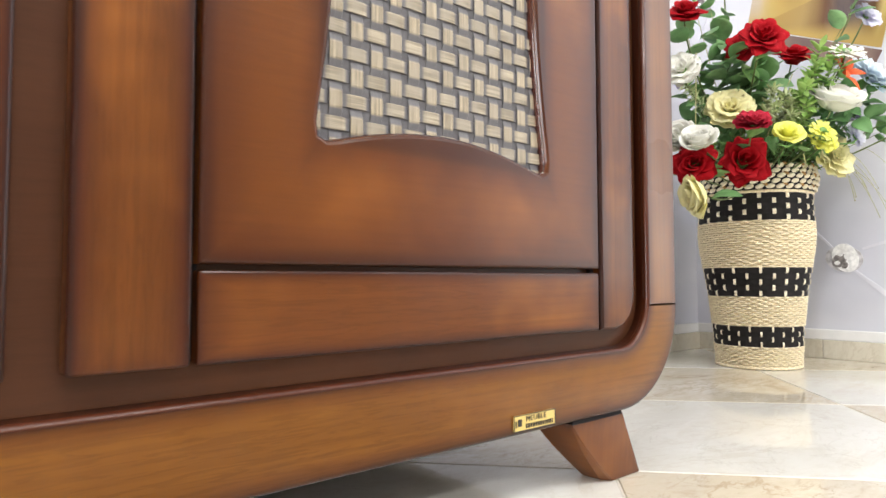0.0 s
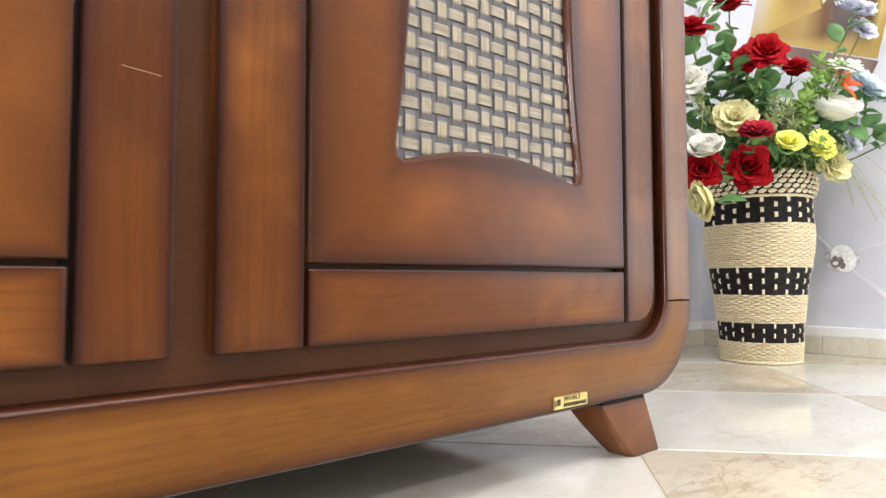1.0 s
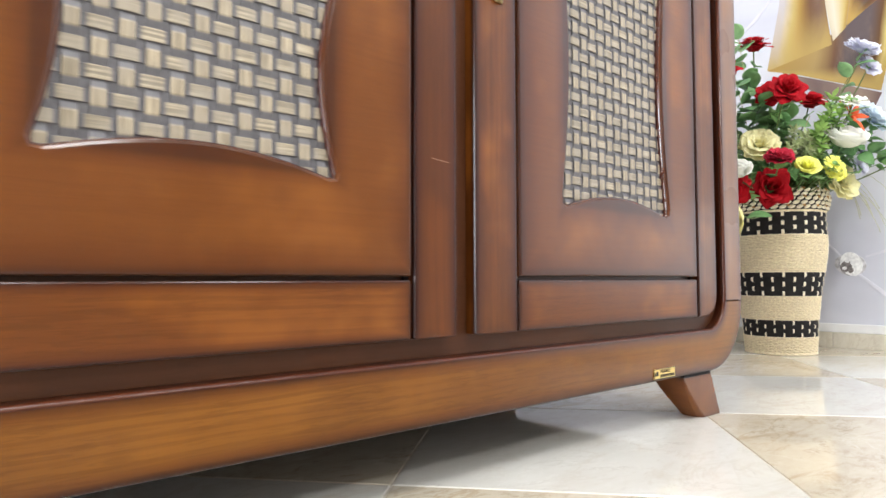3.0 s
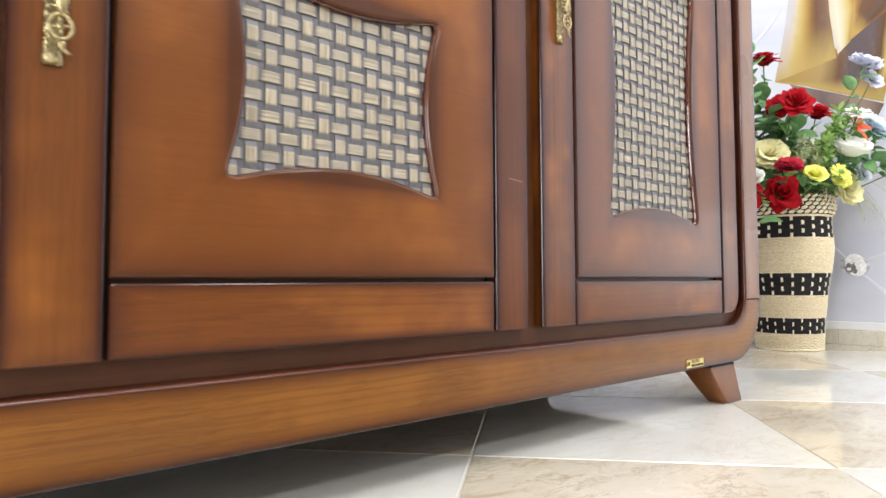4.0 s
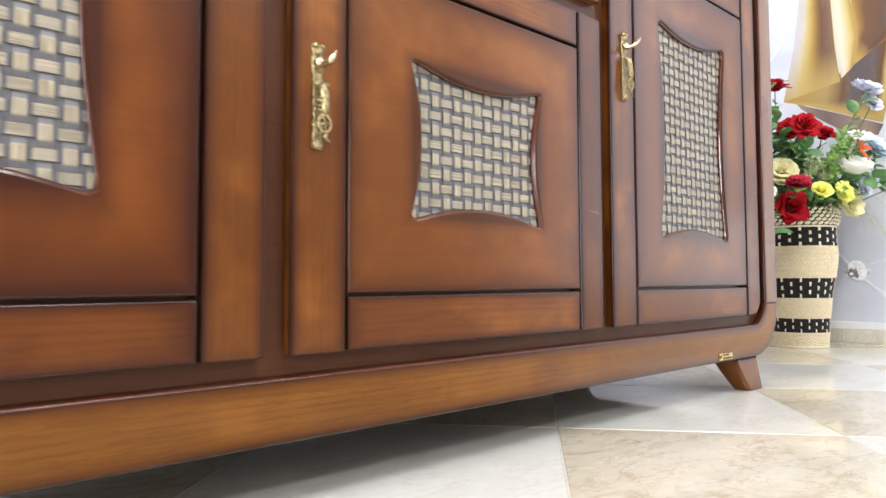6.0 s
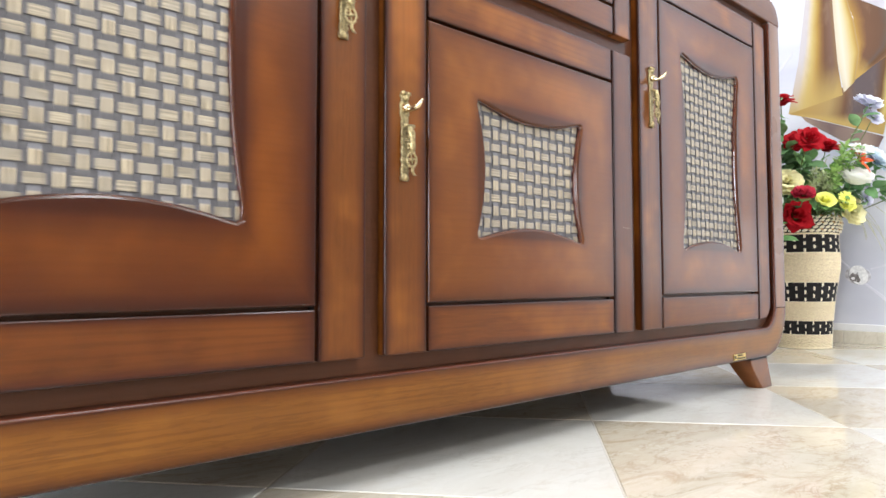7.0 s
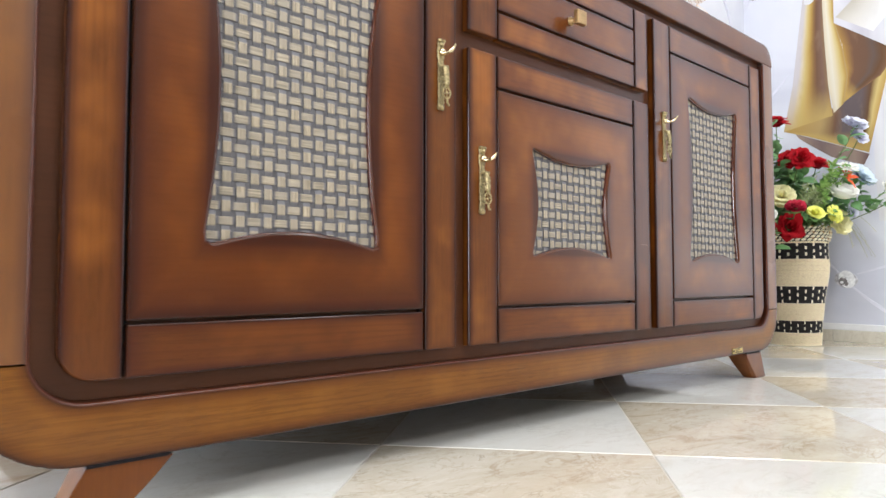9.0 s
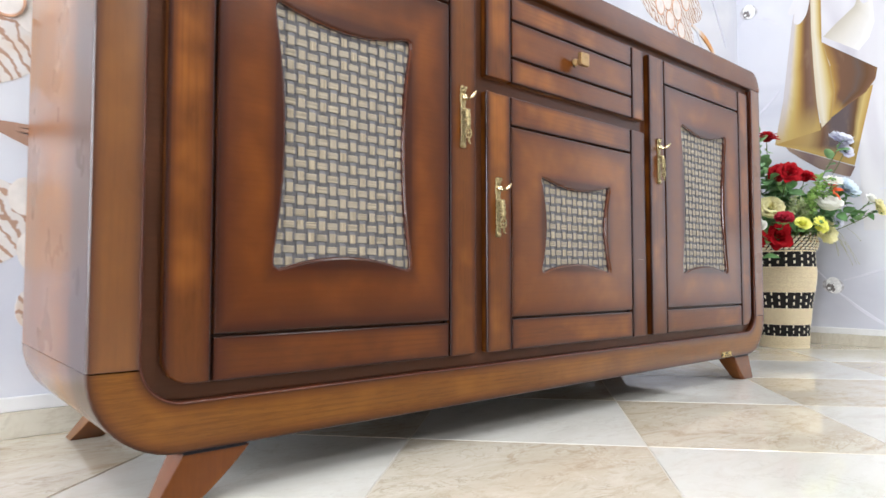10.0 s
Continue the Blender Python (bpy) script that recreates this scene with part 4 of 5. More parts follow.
def door(name, x0, x1, z0, z1, g0, g1, h0, h1, window, crossing, round_low=0, boards=(W_STILE, W_STILE, W_RAIL, W_PANEL)):
    """A framed door: g0, g1 are its upright joints, h0, h1 the level ones."""
    d = attach(name, None, sideboard, "closed framed door with a concave woven insert")
    stile(d, x0, g0 - GAP, z0, z1, round_low if round_low < 0 else 0, boards[0])
    stile(d, g1 + GAP, x1, z0, z1, round_low if round_low > 0 else 0, boards[1])
    part("rail", bm_box(g0 + GAP, g1 - GAP, 0.0005, THICK, z0, h0 - GAP, 0.003, 4), boards[2], d)
    part("rail", bm_box(g0 + GAP, g1 - GAP, 0.0005, THICK, h1 + GAP, z1, 0.003, 4), boards[2], d)
    part("joint_backing", bm_box(g0 - 0.01, g1 + 0.01, 0.0155, 0.0215, h0 - 0.01, h1 + 0.01, 0), GROOVE, d, "black groove ground")
    part("joint_backing", bm_box(g0 - 0.004, g0 + 0.004, 0.010, 0.0205, z0 + 0.002, z1 - 0.002, 0), GROOVE, d, "black groove ground")
    part("joint_backing", bm_box(g1 - 0.004, g1 + 0.004, 0.010, 0.0205, z0 + 0.002, z1 - 0.002, 0), GROOVE, d, "black groove ground")
    hw, hh, dx, dz, shift_x, shift_z = window
    cx, cz = (g0 + g1) / 2 + shift_x, (h0 + h1) / 2 + shift_z
    loop = concave_window(cx, cz, hw, hh, dx, dz)
    mesh = make_mesh("panel", *sweep(windowed_panel(g0 + GAP, g1 - GAP, h0 + GAP, h1 - GAP, loop, 0.0, 0.0102), closed_ends=False), boards[3], smooth=False)
    attach("panel", fix_normals(mesh), d)
    attach("window_bead", fix_normals(make_mesh("window_bead", *lip_ring(loop, 0.0066), LIP)), d, "dark polished bead")
    woven_insert(d, cx, cz, hw, hh, *crossing)
    return d


Z0, Z1, G0, G1 = 0.150, 0.799, 0.2068, 0.741
BIG, SMALL = (0.1190, 0.1865, 0.0185, 0.0215, 0.0, 0.0), (0.1130, 0.0932, 0.0175, 0.0195, 0.002, -0.0012)
# the left door takes the darkened panel and rail woods
door_a = door("door", -0.789, -0.277, Z0, Z1, -0.730, -0.337, G0, G1, BIG, (-0.5385, 0.4724), -1, (W_STILE, W_STILE_PALE, W_RAIL_DIM, W_PANEL_DIM))
door_b = door("door", -0.251, 0.253, Z0, 0.610, -0.188, 0.199, G0, 0.5565, SMALL, (0.0055, 0.3797), 0, (W_STILE_PALE, W_STILE_RED, W_RAIL, W_PANEL_SMALL))
door_c = door("door", 0.278, 0.787, Z0, Z1, 0.342, 0.729, G0, G1, BIG, (0.4383, 0.3069), 1)

drawer = attach("drawer", None, sideboard, "closed framed drawer")
stile(drawer, -0.251, -0.186 - GAP, 0.637, Z1)
stile(drawer, 0.206 + GAP, 0.253, 0.637, Z1)
part("rail", bm_box(-0.186 + GAP, 0.206 - GAP, 0.0005, THICK, 0.637, 0.6837 - GAP, 0.003, 4), W_RAIL, drawer)
part("rail", bm_box(-0.186 + GAP, 0.206 - GAP, 0.0005, THICK, 0.754 + GAP, Z1, 0.003, 4), W_RAIL, drawer)
part("panel", bm_box(-0.186 + GAP, 0.206 - GAP, 0.0, 0.014, 0.6837 + GAP, 0.754 - GAP, 0.003, 4), W_DRAWER, drawer)
part("joint_backing", bm_box(-0.190, 0.210, 0.0145, 0.0215, 0.639, Z1 - 0.002, 0), GROOVE, drawer, "black groove ground")


def lathe(profile, n=20, flip=False):
    """Turned shape round the y axis; profile: (radius, y)."""
    return sweep([[(r * math.cos(2 * math.pi * k / n), y, r * math.sin(2 * math.pi * k / n)) for k in range(n)] for r, y in profile])


knob = attach("knob", None, drawer)
knob.location = (0.0, 0.0, 0.7155)
v, f = lathe([(0.008, 0.0), (0.008, -0.003), (0.0052, -0.004), (0.0048, -0.014), (0.007, -0.018)])
knob.name = "knob"
kb = bmesh.new()
mesh = make_mesh("knob", v, f, KNOB)
kb.from_mesh(mesh)
cube = bm_box(-0.0128, 0.0128, -0.0275, -0.0175, -0.0128, 0.0128, 0.002)
tmp = bpy.data.meshes.new("knob_head")
cube.to_mesh(tmp)
cube.free()
kb.from_mesh(tmp)
bmesh.ops.recalc_face_normals(kb, faces=kb.faces)
kn = bpy.data.meshes.new("knob")
kb.to_mesh(kn)
kb.free()
kn.materials.append(KNOB)
where = knob.matrix_basis.copy()
bpy.data.objects.remove(knob)
attach("knob", kn, drawer, "square bronzed knob on a round stem", where)


def ring_mesh(r, w, squash=1.0, n=20, k=8):
    """A ring in the x-z plane."""
    rings = []
    for i in range(n + 1):
        a = 2 * math.pi * i / n
        d = Vector((math.cos(a), 0, squash * math.sin(a)))
        rings.append([d * r + w * (math.cos(b) * d.normalized() + math.sin(b) * Vector((0, 1, 0))) for b in (2 * math.pi * j / k for j in range(k))])
    return sweep(rings, closed_ends=False)


def moved(shape, dx, dy, dz):
    v, f = shape
    return [Vector(p) + Vector((dx, dy, dz)) for p in v], f


def handle(door_part, x, z0):
    """Antique brass escutcheon with a key and a drop that ends in a small wheel, 104 mm high."""
    rings = []
    for i in range(53):
        t = i / 52
        w = 0.0050 + 0.0012 * math.exp(-((t - 0.05) / 0.05) ** 2) + 0.0022 * math.exp(-((t - 0.82) / 0.09) ** 2) + 0.0010 * math.exp(-((t - 0.97) / 0.03) ** 2) + 0.0005 * math.sin(60 * t)
        z = t * 0.104
        rings.append([(-w, 0.0, z), (-w * 0.9, -0.0022, z), (-w * 0.55, -0.0030, z), (-w * 0.3, -0.0024, z), (w * 0.3, -0.0024, z), (w * 0.55, -0.0030, z), (w * 0.9, -0.0022, z), (w, 0.0, z)])
    pieces = [sweep(rings)]
    for dx, z, r in ((-0.0035, 0.1030, 0.0030), (0.0035, 0.1025, 0.0030), (0.0, 0.0980, 0.0042), (-0.0012, 0.0045, 0.0052)):
        pieces.append(moved(lathe([(r, 0), (r, -0.003), (r * 0.75, -0.0052), (0.0, -0.0064)], 12), dx, -0.001, z))
    # beaded edges
    for k in range(12):
        for side in (-1, 1):
            pieces.append(moved(lathe([(0.0013, 0.0), (0.0012, -0.0010), (0.0, -0.0016)], 6), side * 0.0046, -0.0022, 0.012 + 0.0050 * k))
    attach("handle", fix_normals(make_mesh("handle", *join(pieces), BRASS)), door_part, "ornate antique brass handle", Matrix.Translation((x, -0.0002, z0)))
    # drop: two bars, a leafy body, a spoked wheel and a curled tip
    drop = [tube([(-0.0065, -0.0070, 0.0640), (0.0085, -0.0085, 0.0640)], 0.0024, 8), tube([(-0.0035, -0.0080, 0.0475), (0.0085, -0.0095, 0.0465)], 0.0018, 8)]
    body = bezier((0.0010, -0.0080, 0.0640), (0.0045, -0.0125, 0.0520), (0.0030, -0.0110, 0.0330), 10)
    drop.append(tube(body, [0.0030, 0.0034, 0.0042, 0.0046, 0.0044, 0.0038, 0.0036, 0.0040, 0.0042, 0.0036, 0.0028], 10))
    for k in range(6):
        z = 0.0590 - 0.0042 * k
        drop.append(tube(bezier((-0.0030, -0.0095, z), (0.0035, -0.0165, z - 0.0016), (0.0080, -0.0100, z - 0.0050), 5), [0.0008, 0.0012, 0.0013, 0.0012, 0.0010, 0.0006], 6))
    cx, cy, cz = 0.0026, -0.0115, 0.0240
    drop.append(moved(ring_mesh(0.0068, 0.0015, 1.25, 22, 7), cx, cy, cz))
    drop.append(moved(lathe([(0.0024, 0.001), (0.0026, -0.0014), (0.0, -0.0026)], 10), cx, cy, cz))
    for k in range(4):
        a = math.pi * k / 2 + 0.2
        drop.append(tube([(cx, cy, cz), (cx + 0.0068 * math.cos(a), cy, cz + 0.0084 * math.sin(a))], [0.0013, 0.0009], 6))
    drop.append(tube(bezier((0.0040, -0.0115, 0.0140), (0.0020, -0.0125, 0.0070), (0.0095, -0.0105, 0.0065), 7), [0.0020, 0.0022, 0.0020, 0.0018, 0.0016, 0.0016, 0.0014, 0.0008], 7))
    attach("drop", fix_normals(make_mesh("drop", *join(drop), BRASS)), door_part, "scrolled brass drop with a spoked wheel", Matrix.Translation((x, -0.0002, z0)))
    # key standing out of the lock, its bow curved like a horn
    key = [tube(bezier((0.0, -0.002, 0.0860), (0.0035, -0.018, 0.0780), (0.0050, -0.029, 0.0930), 10), [0.0038, 0.0040, 0.0038, 0.0032, 0.0030, 0.0032, 0.0034, 0.0032, 0.0027, 0.0019, 0.0008], 9),
           moved(lathe([(0.0054, 0.0), (0.0058, -0.003), (0.0044, -0.006), (0.0036, -0.007)], 14), 0, -0.002, 0.0860)]
    attach("key", fix_normals(make_mesh("key", *join(key), BRASS_PALE)), door_part, "pale brass key bow", Matrix.Translation((x, -0.0002, z0)))


handle(door_a, -0.3085, 0.4995)
handle(door_b, -0.2245, 0.3515)
handle(door_c, 0.3125, 0.4985)

badge = attach("badge", None, sideboard, "small gilt maker's plate with black lettering")
badge.location = (0.6304, 0.0, 0.0785)
part("plate", bm_box(-0.0266, 0.0266, -0.0012, 0.0, -0.0067, 0.0067, 0.0006, 1), GOLD_PLATE, badge)
for box in ((-0.0266, 0.0266, 0.0060, 0.0067), (-0.0266, 0.0266, -0.0067, -0.0060), (-0.0266, -0.0259, -0.006, 0.006), (0.0259, 0.0266, -0.006, 0.006)):
    part("border", bm_box(box[0], box[1], -0.0015, -0.0011, box[2], box[3], 0), INK, badge)
curve = bpy.data.curves.new("lettering", "FONT")
curve.body, curve.size, curve.extrude = "MEUBLE", 0.0066, 0.0002
curve.space_character = 1.15
text = new("lettering", curve)
bpy.context.view_layer.update()
letters = bpy.data.meshes.new_from_object(text.evaluated_get(bpy.context.evaluated_depsgraph_get()))
bpy.data.objects.remove(text)
letters.materials.clear()
letters.materials.append(INK)
attach("lettering", letters, badge, "the word MEUBLE", pose(-0.0118, -0.0014, 0.0008, 90, 0, 0))
for k, (bx, w) in enumerate(((-0.0120, 0.0026), (-0.0090, 0.0028), (-0.0058, 0.0026), (-0.0028, 0.0030), (0.0006, 0.0026), (0.0036, 0.0026), (0.0066, 0.0026), (0.0096, 0.0024), (0.0130, 0.0016), (0.0152, 0.0016), (0.0174, 0.0012), (0.0192, 0.0020), (0.0218, 0.0016))):
    part("bar", bm_box(bx, bx + w * 0.72, -0.0016, -0.0011, -0.0048, -0.0012, 0), INK, badge)
part("emblem", bm_box(-0.0218, -0.0168, -0.0016, -0.0011, -0.0026, 0.0034, 0.0002, 1), INK, badge)
part("bar", bm_box(-0.0246, -0.0232, -0.0016, -0.0011, -0.0030, 0.0022, 0), INK, badge)
scr = part("scratch", bm_box(-0.0109, 0.0109, -0.00025, 0.0002, -0.0002, 0.0002, 0), SCRATCH, door_b, "pale scratch in the lacquer")
scr.matrix_basis = pose(0.2325, 0.0, 0.3202, 0, 5, 0)

# ---- wicker basket ----
BX, BYC = 1.481, 0.642
basket = thing("wicker_basket", (BX, BYC, 0.0), "tall round straw basket with black woven bands and plaited collar", "basket")


def basket_radius(z):
    """Slim foot, a quick swell above the middle and an upright shoulder."""
    swell = max(0.0, min(1.0, (z - 0.10) / 0.18))
    swell = swell * swell * (3 - 2 * swell)
    return 0.0868 + 0.075 * min(z, 0.12) + 0.0205 * swell + 0.004 * max(0.0, min(1.0, (z - 0.24) / 0.06)) - 0.0025 * max(0.0, (z - 0.30) / 0.08)


STAKES = 26


def ring_row(z, half, thick, amp, row, flat, seg=204, stakes=STAKES):
    """One strand round the basket, in front of every other stake."""
    rings = []
    for i in range(seg + 1):
        a = 2 * math.pi * i / seg
        r = basket_radius(z) + amp * wave(stakes * a / (2 * math.pi) + row)
        c, s = math.cos(a), math.sin(a)
        if flat:
            sec = [(thick, -half), (thick, half), (0, half), (0, -half)]
        else:
            sec = [(thick * math.cos(b), half * math.sin(b)) for b in (math.pi * 2 * k / 5 + 0.3 for k in range(5))]
        rings.append([((r + dr) * c, (r + dr) * s, z + dz) for dr, dz in sec])
    return sweep(rings, closed_ends=False)


BANDS = [("n", 0.004, 0.050), ("b", 0.050, 0.094), ("n", 0.094, 0.160), ("b", 0.160, 0.223), ("n", 0.223, 0.325), ("b", 0.325, 0.384)]
rng = random.Random(5)
for kind, z0, z1 in BANDS:
    if kind == "n":
        rows = max(4, round((z1 - z0) / 0.0048))
        h = (z1 - z0) / rows
        shape = join([ring_row(z0 + (k + 0.5) * h + rng.uniform(-0.0003, 0.0003), h * 0.56, 0.0019 + rng.uniform(-0.0003, 0.0004), 0.0021, k % 2, False, 280, 56) for k in range(rows)])
        attach("straw_weave", fix_normals(make_mesh("straw_weave", *shape, STRAW)), basket, "natural straw weave")
    else:
        rows, wide = {0.050: (4, 0.0019), 0.160: (5, 0.0028), 0.325: (5, 0.0037)}[z0]
        h = (z1 - z0) / rows
        for k in range(rows):
            attach("black_strap", fix_normals(make_mesh("black_strap", *ring_row(z0 + (k + 0.5) * h, h * 0.497, 0.0009, 0.0003, k % 2, True), BLACK_STRAP, smooth=False)), basket, "black woven strap")
        lining = [[((basket_radius(z) - d) * math.cos(2 * math.pi * k / 64), (basket_radius(z) - d) * math.sin(2 * math.pi * k / 64), z) for k in range(64)] for z, d in ((z0, 0.0035), (z0, 0.0011), ((z0 + z1) / 2, 0.0011), (z1, 0.0011), (z1, 0.0035))]
        attach("band_lining", fix_normals(make_mesh("band_lining", *sweep(lining, closed_ends=False), BLACK_STRAP)), basket, "black ground of the band")
        for s in range(STAKES):
            a = 2 * math.pi * s / STAKES
            rings = []
            n = rows * 6
            for i in range(n + 1):
                z = z0 + (z1 - z0) * i / n
                r = basket_radius(z) - 0.0004 - 0.0026 * wave(s + (z - z0) / h - 0.5)
                w = wide / r
                rings.append([((r + dr) * math.cos(a + da), (r + dr) * math.sin(a + da), z) for dr, da in ((0.0012, -w), (0.0014, 0), (0.0012, w), (0, w), (0, -w))])
            attach("stake", fix_normals(make_mesh("stake", *sweep(rings), STRAW_PALE, smooth=False)), basket, "pale straw stake")
core = [[((basket_radius(z) - 0.004) * math.cos(2 * math.pi * k / 48), (basket_radius(z) - 0.004) * math.sin(2 * math.pi * k / 48), z) for k in range(48)] for z in [0.001 + 0.38 * i / 16 for i in range(17)]]
attach("body", fix_normals(make_mesh("body", *sweep(core), STRAW_DARK)), basket, "straw wall behind the weave, darkened for the shaded gaps")
for z, w in ((0.0035, 0.0035), (0.387, 0.0040)):
    rings = []
    for i in range(97):
        a = 2 * math.pi * i / 96
        r = basket_radius(z) + 0.001
        rings.append([((r + w * math.cos(b)) * math.cos(a), (r + w * math.cos(b)) * math.sin(a), z + w * 0.9 * math.sin(b) + 0.0006 * math.sin(40 * a)) for b in (2 * math.pi * k / 7 for k in range(7))])
    attach("rim", fix_normals(make_mesh("rim", *sweep(rings, closed_ends=False), STRAW)), basket, "twisted straw rim")


def collar_radius(t):
    return 0.1155 + 0.0150 * math.sin(math.pi * (0.15 + 0.62 * t)) - 0.002 * t


C0, C1 = 0.391, 0.446
rings = [[((collar_radius(t) - 0.003 + d) * math.cos(2 * math.pi * k / 64), (collar_radius(t) - 0.003 + d) * math.sin(2 * math.pi * k / 64), C0 + (C1 - C0) * t) for k in range(64)] for t, d in [(i / 8, 0) for i in range(9)] + [(1.0, -0.006), (0.5, -0.007), (0.0, -0.008)]]
attach("collar", fix_normals(make_mesh("collar", *sweep(rings, closed_ends=False), BLACK_STRAP)), basket, "dark ground of the plaited collar")


def bud(length, width, height, n=8):
    """A plump almond of plaited straw, along x, standing out along z."""
    verts = []
    rows = 5
    for i in range(rows + 1):
        s = i / rows
        w = width * math.sin(math.pi * (0.08 + 0.84 * s)) ** 0.7
        for k in range(n):
            a = 2 * math.pi * k / n
            verts.append((length * (s - 0.5), w * math.cos(a), height * (0.2 + math.sin(a)) * math.sin(math.pi * (0.08 + 0.84 * s))))
    faces = [(i * n + k, i * n + (k + 1) % n, (i + 1) * n + (k + 1) % n, (i + 1) * n + k) for i in range(rows) for k in range(n)]
    faces += [tuple(range(n)), tuple(rows * n + k for k in range(n))]
    return verts, faces


CREAM_BUD = fix_normals(make_mesh("plait", *bud(0.0185, 0.0052, 0.0036), STRAW_PALE))
GILT_BUD = fix_normals(make_mesh("plait", *bud(0.0140, 0.0034, 0.0028), GILT_STRAW))
N_C = 38
for row in range(5):
    t = (row + 0.5) / 5
    r, z = collar_radius(t), C0 + (C1 - C0) * t
    for k in range(N_C):
        a = 2 * math.pi * (k + 0.5 * (row % 2)) / N_C
        m = Matrix.Translation((r * math.cos(a), r * math.sin(a), z)) @ Matrix.Rotation(a, 4, "Z") @ Matrix.Rotation(radians(90), 4, "Y") @ Matrix.Rotation(radians(90 + rng.uniform(-7, 7) + 14), 4, "Z")
        attach("plait", CREAM_BUD, basket, m=m)
        if row % 2 == 0 and k % 2 == 0:
            a += math.pi / N_C
            m = Matrix.Translation(((r + 0.001) * math.cos(a), (r + 0.001) * math.sin(a), z + 0.0045)) @ Matrix.Rotation(a, 4, "Z") @ Matrix.Rotation(radians(90), 4, "Y") @ Matrix.Rotation(radians(60), 4, "Z")
            attach("plait", GILT_BUD, basket, m=m)
# filler disc added inside the basket to hold the stems
fill = [[(r * math.cos(2 * math.pi * k / 32), r * math.sin(2 * math.pi * k / 32), z + 0.004 * math.sin(5 * k)) for k in range(32)] for r, z in ((0.110, 0.385), (0.108, 0.405), (0.06, 0.418), (0.01, 0.420))]
attach("filling", fix_normals(make_mesh("filling", *sweep(fill), LEAF_DARK)), basket, "dark green filler disc for the stems")

# ---- silk flowers ----
ROOT = Vector((BX, BYC, 0.41))
VIEWER = Vector((-0.74, -0.66, 0.05))


def petal_mesh(name, material, r0, opening, h, span, power=1.6, curl=0.0, droop=0.0, point=0.9, ruffle=0.0, nu=8, nv=7):
    """One petal, growing from the axis z and standing towards +x."""
    def at(u, v, off):
        width = max(0.03, math.sin(math.pi * (0.16 + (0.5 + 0.34 * point) * v))) ** 0.8
        ang = u * span * width
        lift = 1 - 0.10 * abs(u) ** 2.5 * v
        r = r0 + opening * v ** power + curl * max(0.0, v - 0.65) ** 2 * (1 - 0.4 * u * u) + 0.10 * opening * u * u * v
        z = (h * v - droop * max(0.0, v - 0.55) ** 2) * lift + ruffle * math.sin(6 * u + 3 * v) * v
        return Vector(((r + off) * math.cos(ang), (r + off) * math.sin(ang), z - 0.4 * off))
    verts, faces = [], []
    for off in (0.0, 0.0006):
        verts += [at(-1 + 2 * i / nu, j / nv, off) for j in range(nv + 1) for i in range(nu + 1)]
    k = (nu + 1) * (nv + 1)
    for j in range(nv):
        for i in range(nu):
            a = j * (nu + 1) + i
            faces.append((a, a + 1, a + nu + 2, a + nu + 1))
            faces.append((k + a + nu + 1, k + a + nu + 2, k + a + 1, k + a))
    edge = [i for i in range(nu + 1)] + [(nu + 1) * j + nu for j in range(1, nv + 1)] + [(nu + 1) * nv + i for i in range(nu - 1, -1, -1)] + [(nu + 1) * j for j in range(nv - 1, 0, -1)]
    for a, b in zip(edge, edge[1:] + edge[:1]):
        faces.append((b, a, k + a, k + b))
    return make_mesh(name, verts, faces, material)


